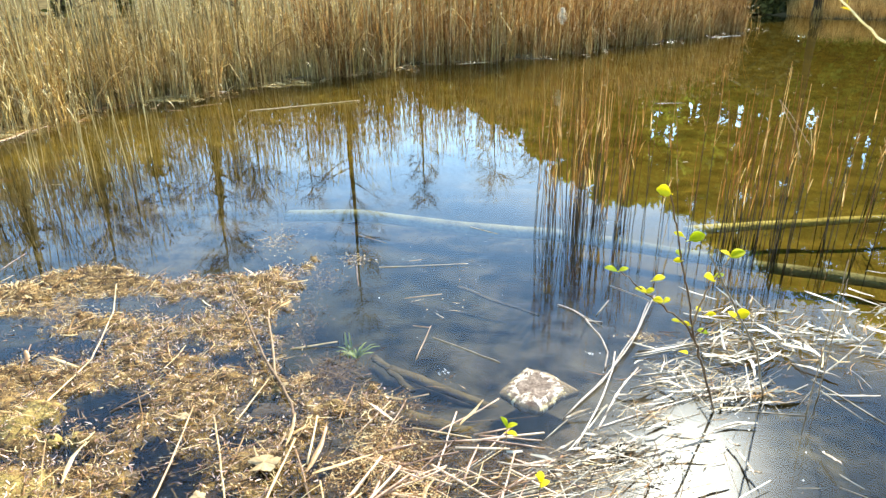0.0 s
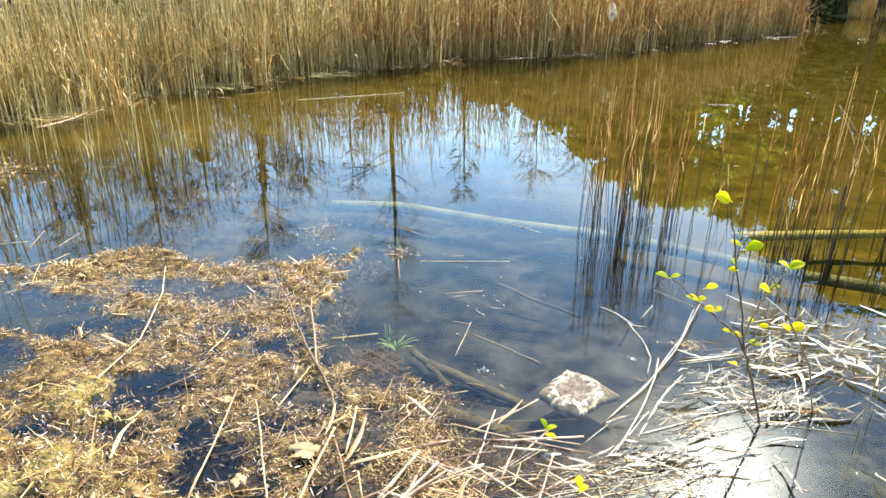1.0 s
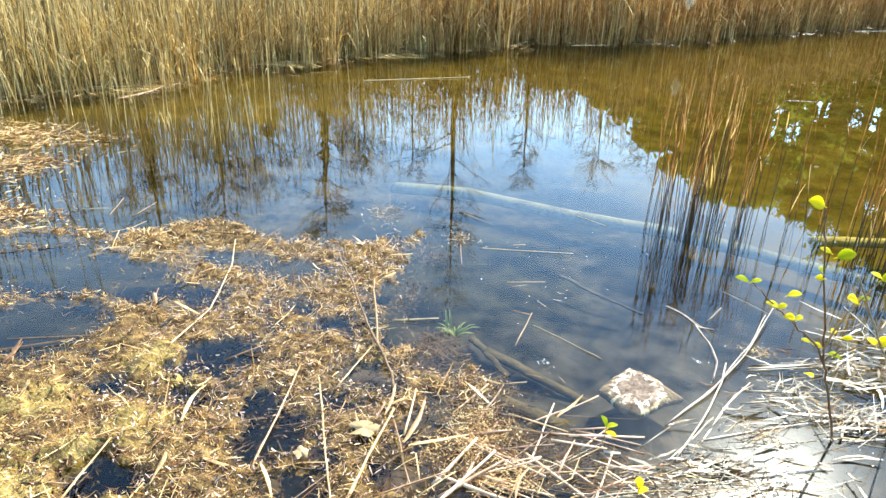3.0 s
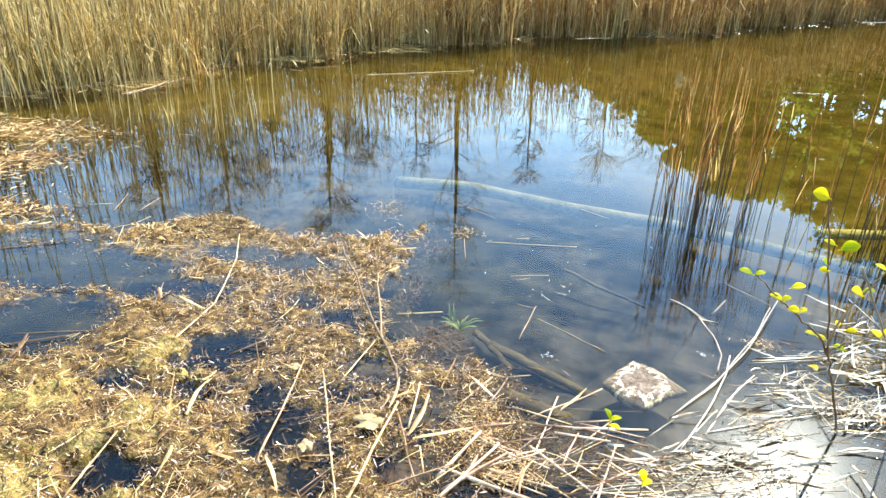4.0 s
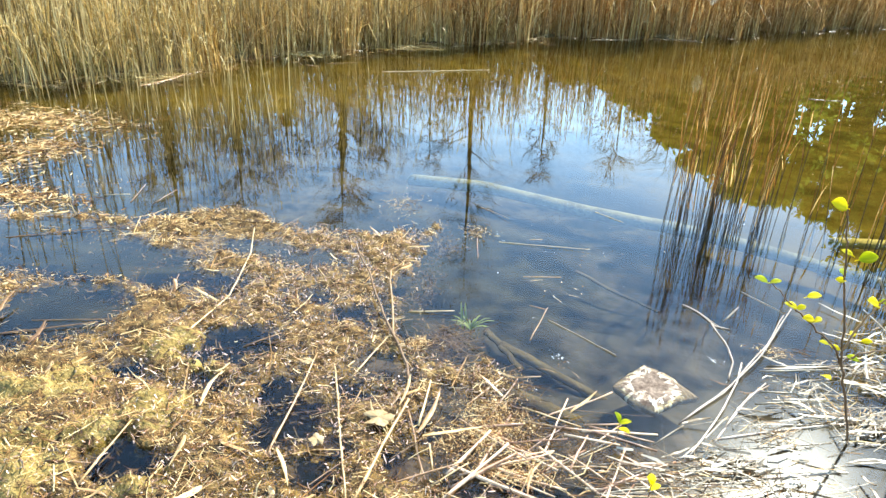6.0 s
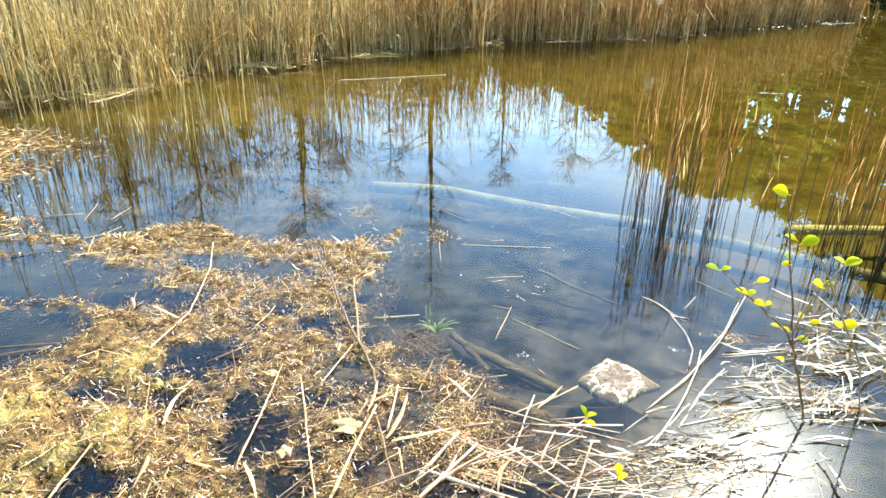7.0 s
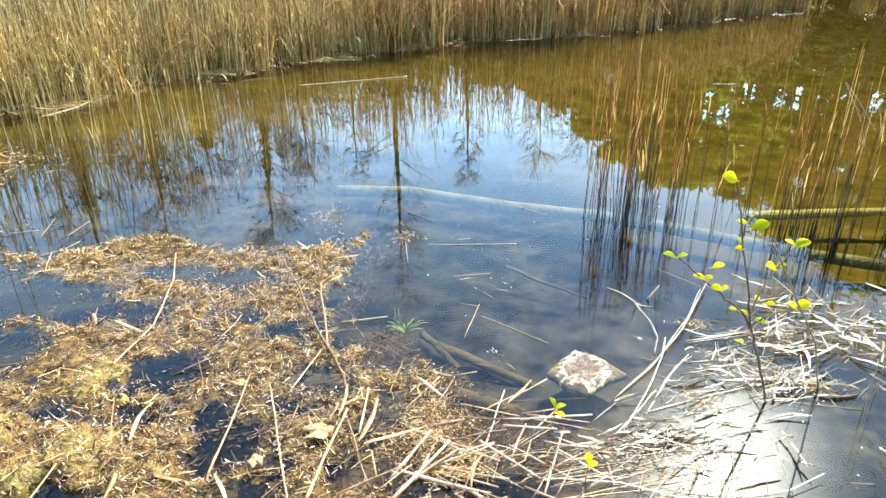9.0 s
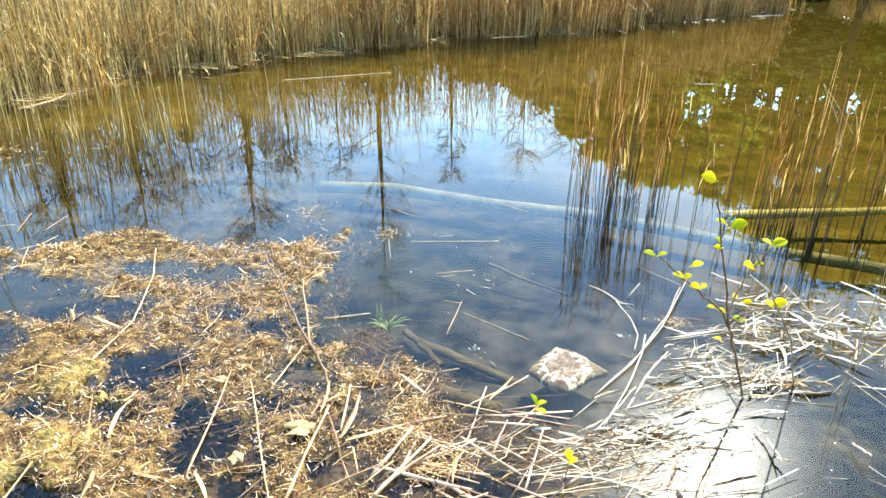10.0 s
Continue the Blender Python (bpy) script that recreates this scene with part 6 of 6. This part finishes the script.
def sapling():
    base = Vector(SAP_STEM[0])
    tree = empty("alder_sapling", base, "young alder sapling with bright yellow-green new leaves", "sapling")
    rel = [Vector(p) - base for p in SAP_STEM]
    arms = [(SAP_STEM, part("stem", shoot(rel, 0.0045, 0.0018, 1), tree))]
    for j, arm in enumerate((SAP_SIDE, SAP_RIGHT, SAP_UP)):
        arms.append((arm, part("branch", shoot([Vector(p) - base for p in arm], 0.0038, 0.0014, 2 + j), tree)))
    meshes = [leaf_mesh(0.036, 0.33, 1), leaf_mesh(0.028, 0.30, 2), leaf_mesh(0.042, 0.42, 3)]
    g = np.random.default_rng(11)
    for i, (x, y, z, size, turn, tip) in enumerate(SAP_LEAVES):
        m = pose(x - base.x, y - base.y, z - base.z, tip, -34 * math.sin(radians(turn)) + g.uniform(-18, 18), turn)
        bearer = min(arms, key=lambda a: min((Vector(p) - Vector((x, y, z))).length for p in a[0]))[1]
        part("leaf", meshes[size], bearer, "", m)


SAP_STEM = [(1.06, 2.03, -0.1), (0.91, 1.91, 0.25), (0.85, 1.85, 0.37), (0.82, 1.82, 0.43), (0.73, 1.71, 0.67), (0.67, 1.64, 0.8), (0.63, 1.59, 0.91), (0.58, 1.53, 1.02)]
SAP_SIDE = [(0.83, 1.83, 0.41), (0.78, 1.79, 0.49), (0.68, 1.75, 0.58), (0.6, 1.72, 0.65), (0.51, 1.67, 0.74)]
SAP_RIGHT = [(0.82, 1.82, 0.43), (0.85, 1.8, 0.48), (0.9, 1.78, 0.51), (0.93, 1.77, 0.53)]
SAP_UP = [(0.8, 1.79, 0.49), (0.79, 1.73, 0.62), (0.8, 1.69, 0.7), (0.82, 1.65, 0.79)]
SAP_LEAVES = [
    (0.58, 1.53, 1.02, 2, 80, 25),
    (0.68, 1.61, 0.86, 2, -80, 25),
    (0.66, 1.61, 0.87, 1, 50, 12),
    (0.68, 1.65, 0.78, 1, 95, 12),
    (0.67, 1.64, 0.8, 1, 0, 12),
    (0.5, 1.67, 0.74, 0, 80, 12),
    (0.51, 1.67, 0.74, 1, -75, 12),
    (0.62, 1.69, 0.7, 0, -80, 12),
    (0.61, 1.71, 0.65, 0, 70, 12),
    (0.61, 1.71, 0.65, 1, -60, 12),
    (0.67, 1.73, 0.61, 0, 95, 12),
    (0.68, 1.74, 0.6, 1, -40, 12),
]
SAP_LEAVES += [
    (0.8, 1.69, 0.7, 2, 95, 25),
    (0.8, 1.69, 0.71, 1, -85, 12),
    (0.82, 1.65, 0.79, 2, -85, 25),
    (0.81, 1.64, 0.8, 1, 40, 12),
    (0.93, 1.78, 0.52, 0, 20, 12),
    (0.93, 1.78, 0.53, 2, -90, 25),
    (0.86, 1.81, 0.45, 0, 80, 12),
    (0.79, 1.79, 0.49, 1, 60, 12),
    (0.75, 1.78, 0.51, 1, 90, 12),
    (0.8, 1.86, 0.35, 0, 200, 12),
    (0.8, 1.77, 0.55, 1, -20, 12),
    (0.83, 1.77, 0.54, 1, -100, 12),
]


sapling()


def seedling(x, y, label, spin=0):
    """A tiny seedling with a few bright leaves."""
    plant = empty("seedling", (x, y, 0.0), label, "seedling")
    part("stem", shoot([(0, 0, -0.01), (0.002, 0.004, 0.04), (0.006, 0.01, 0.075)], 0.002, 0.001, 8, 5), plant)
    me = leaf_mesh(0.042, 0.3, 4)
    for turn, tip, z in ((-75, 10, 0.07), (60, 50, 0.075), (-120, 0, 0.05)):
        part("leaf", me, plant, "", pose(0.005, 0.008, z, tip, 0, turn + spin))


seedling(0.20, 1.80, "tiny seedling with bright yellow-green leaves in the drift")
seedling(0.285, 1.53, "tiny seedling with yellow leaves among bleached stalks", 70)


def standing_stick(name, label, points, r, material, category):
    base = Vector(points[0])
    ob = new(name, quad_mesh(name, *swept([Vector(p) - base for p in points], r, 7, int(base.x * 100), 0.0015, True), material))
    ob.location = base
    return tagged(ob, label, category)


standing_stick("reed_stalk", "bleached reed stalk leaning up beside the sapling", [(1.28, 2.14, -0.05), (1.06, 1.86, 0.35), (0.86, 1.72, 0.64), (0.75, 1.64, 0.8)], 0.0032, BLEACHED, "reed stalk")
standing_stick("reed_stalk", "dark thin reed stalk standing in the drifted heap", [(1.36, 1.98, -0.1), (1.38, 2.0, 0.3), (1.40, 2.02, 0.62)], 0.0022, BARK_TWIG, "reed stalk")
standing_stick("reed_stalk", "dark thin reed stalk standing in the drifted heap", [(1.47, 2.1, -0.1), (1.48, 2.1, 0.25), (1.5, 2.12, 0.5)], 0.0022, BARK_TWIG, "reed stalk")

standing_stick("bent_reed", "bleached reed snapped and hanging over in open water", [(3.45, 6.0, -0.2), (3.25, 6.0, 0.25), (3.06, 6.0, 0.55), (3.2, 6.0, 0.4), (3.43, 5.98, 0.1)], 0.005, STALK, "reed")


def overhanging_branch():
    """A bare branch that arches from the near bank into the top of the view, with a yellow catkin."""
    base = Vector((2.7, 0.7, 0.05))
    tree = empty("overhanging_branch", base, "thin pale bare branch with a yellow bud arching from the bank", "branch")
    pts = [(2.7, 0.7, 0.0), (2.2, 1.1, 0.75), (1.5, 1.5, 1.22), (1.08, 1.6, 1.38), (0.99, 1.6, 1.45), (0.92, 1.6, 1.51), (0.8, 1.6, 1.66)]
    part("stem", shoot([Vector(p) - base for p in pts], 0.0042, 0.0014, 14, 7, PALE_SHOOT), tree)
    part("bud", leaf_mesh(0.03, 0.25, 5), tree, "small yellow bud", pose(0.99 - 2.7, 0.9, 1.40, 20, 0, 60))
    part("bud", leaf_mesh(0.035, 0.2, 6), tree, "small yellow bud", pose(0.97 - 2.7, 0.9, 1.43, 60, 0, 110))


overhanging_branch()
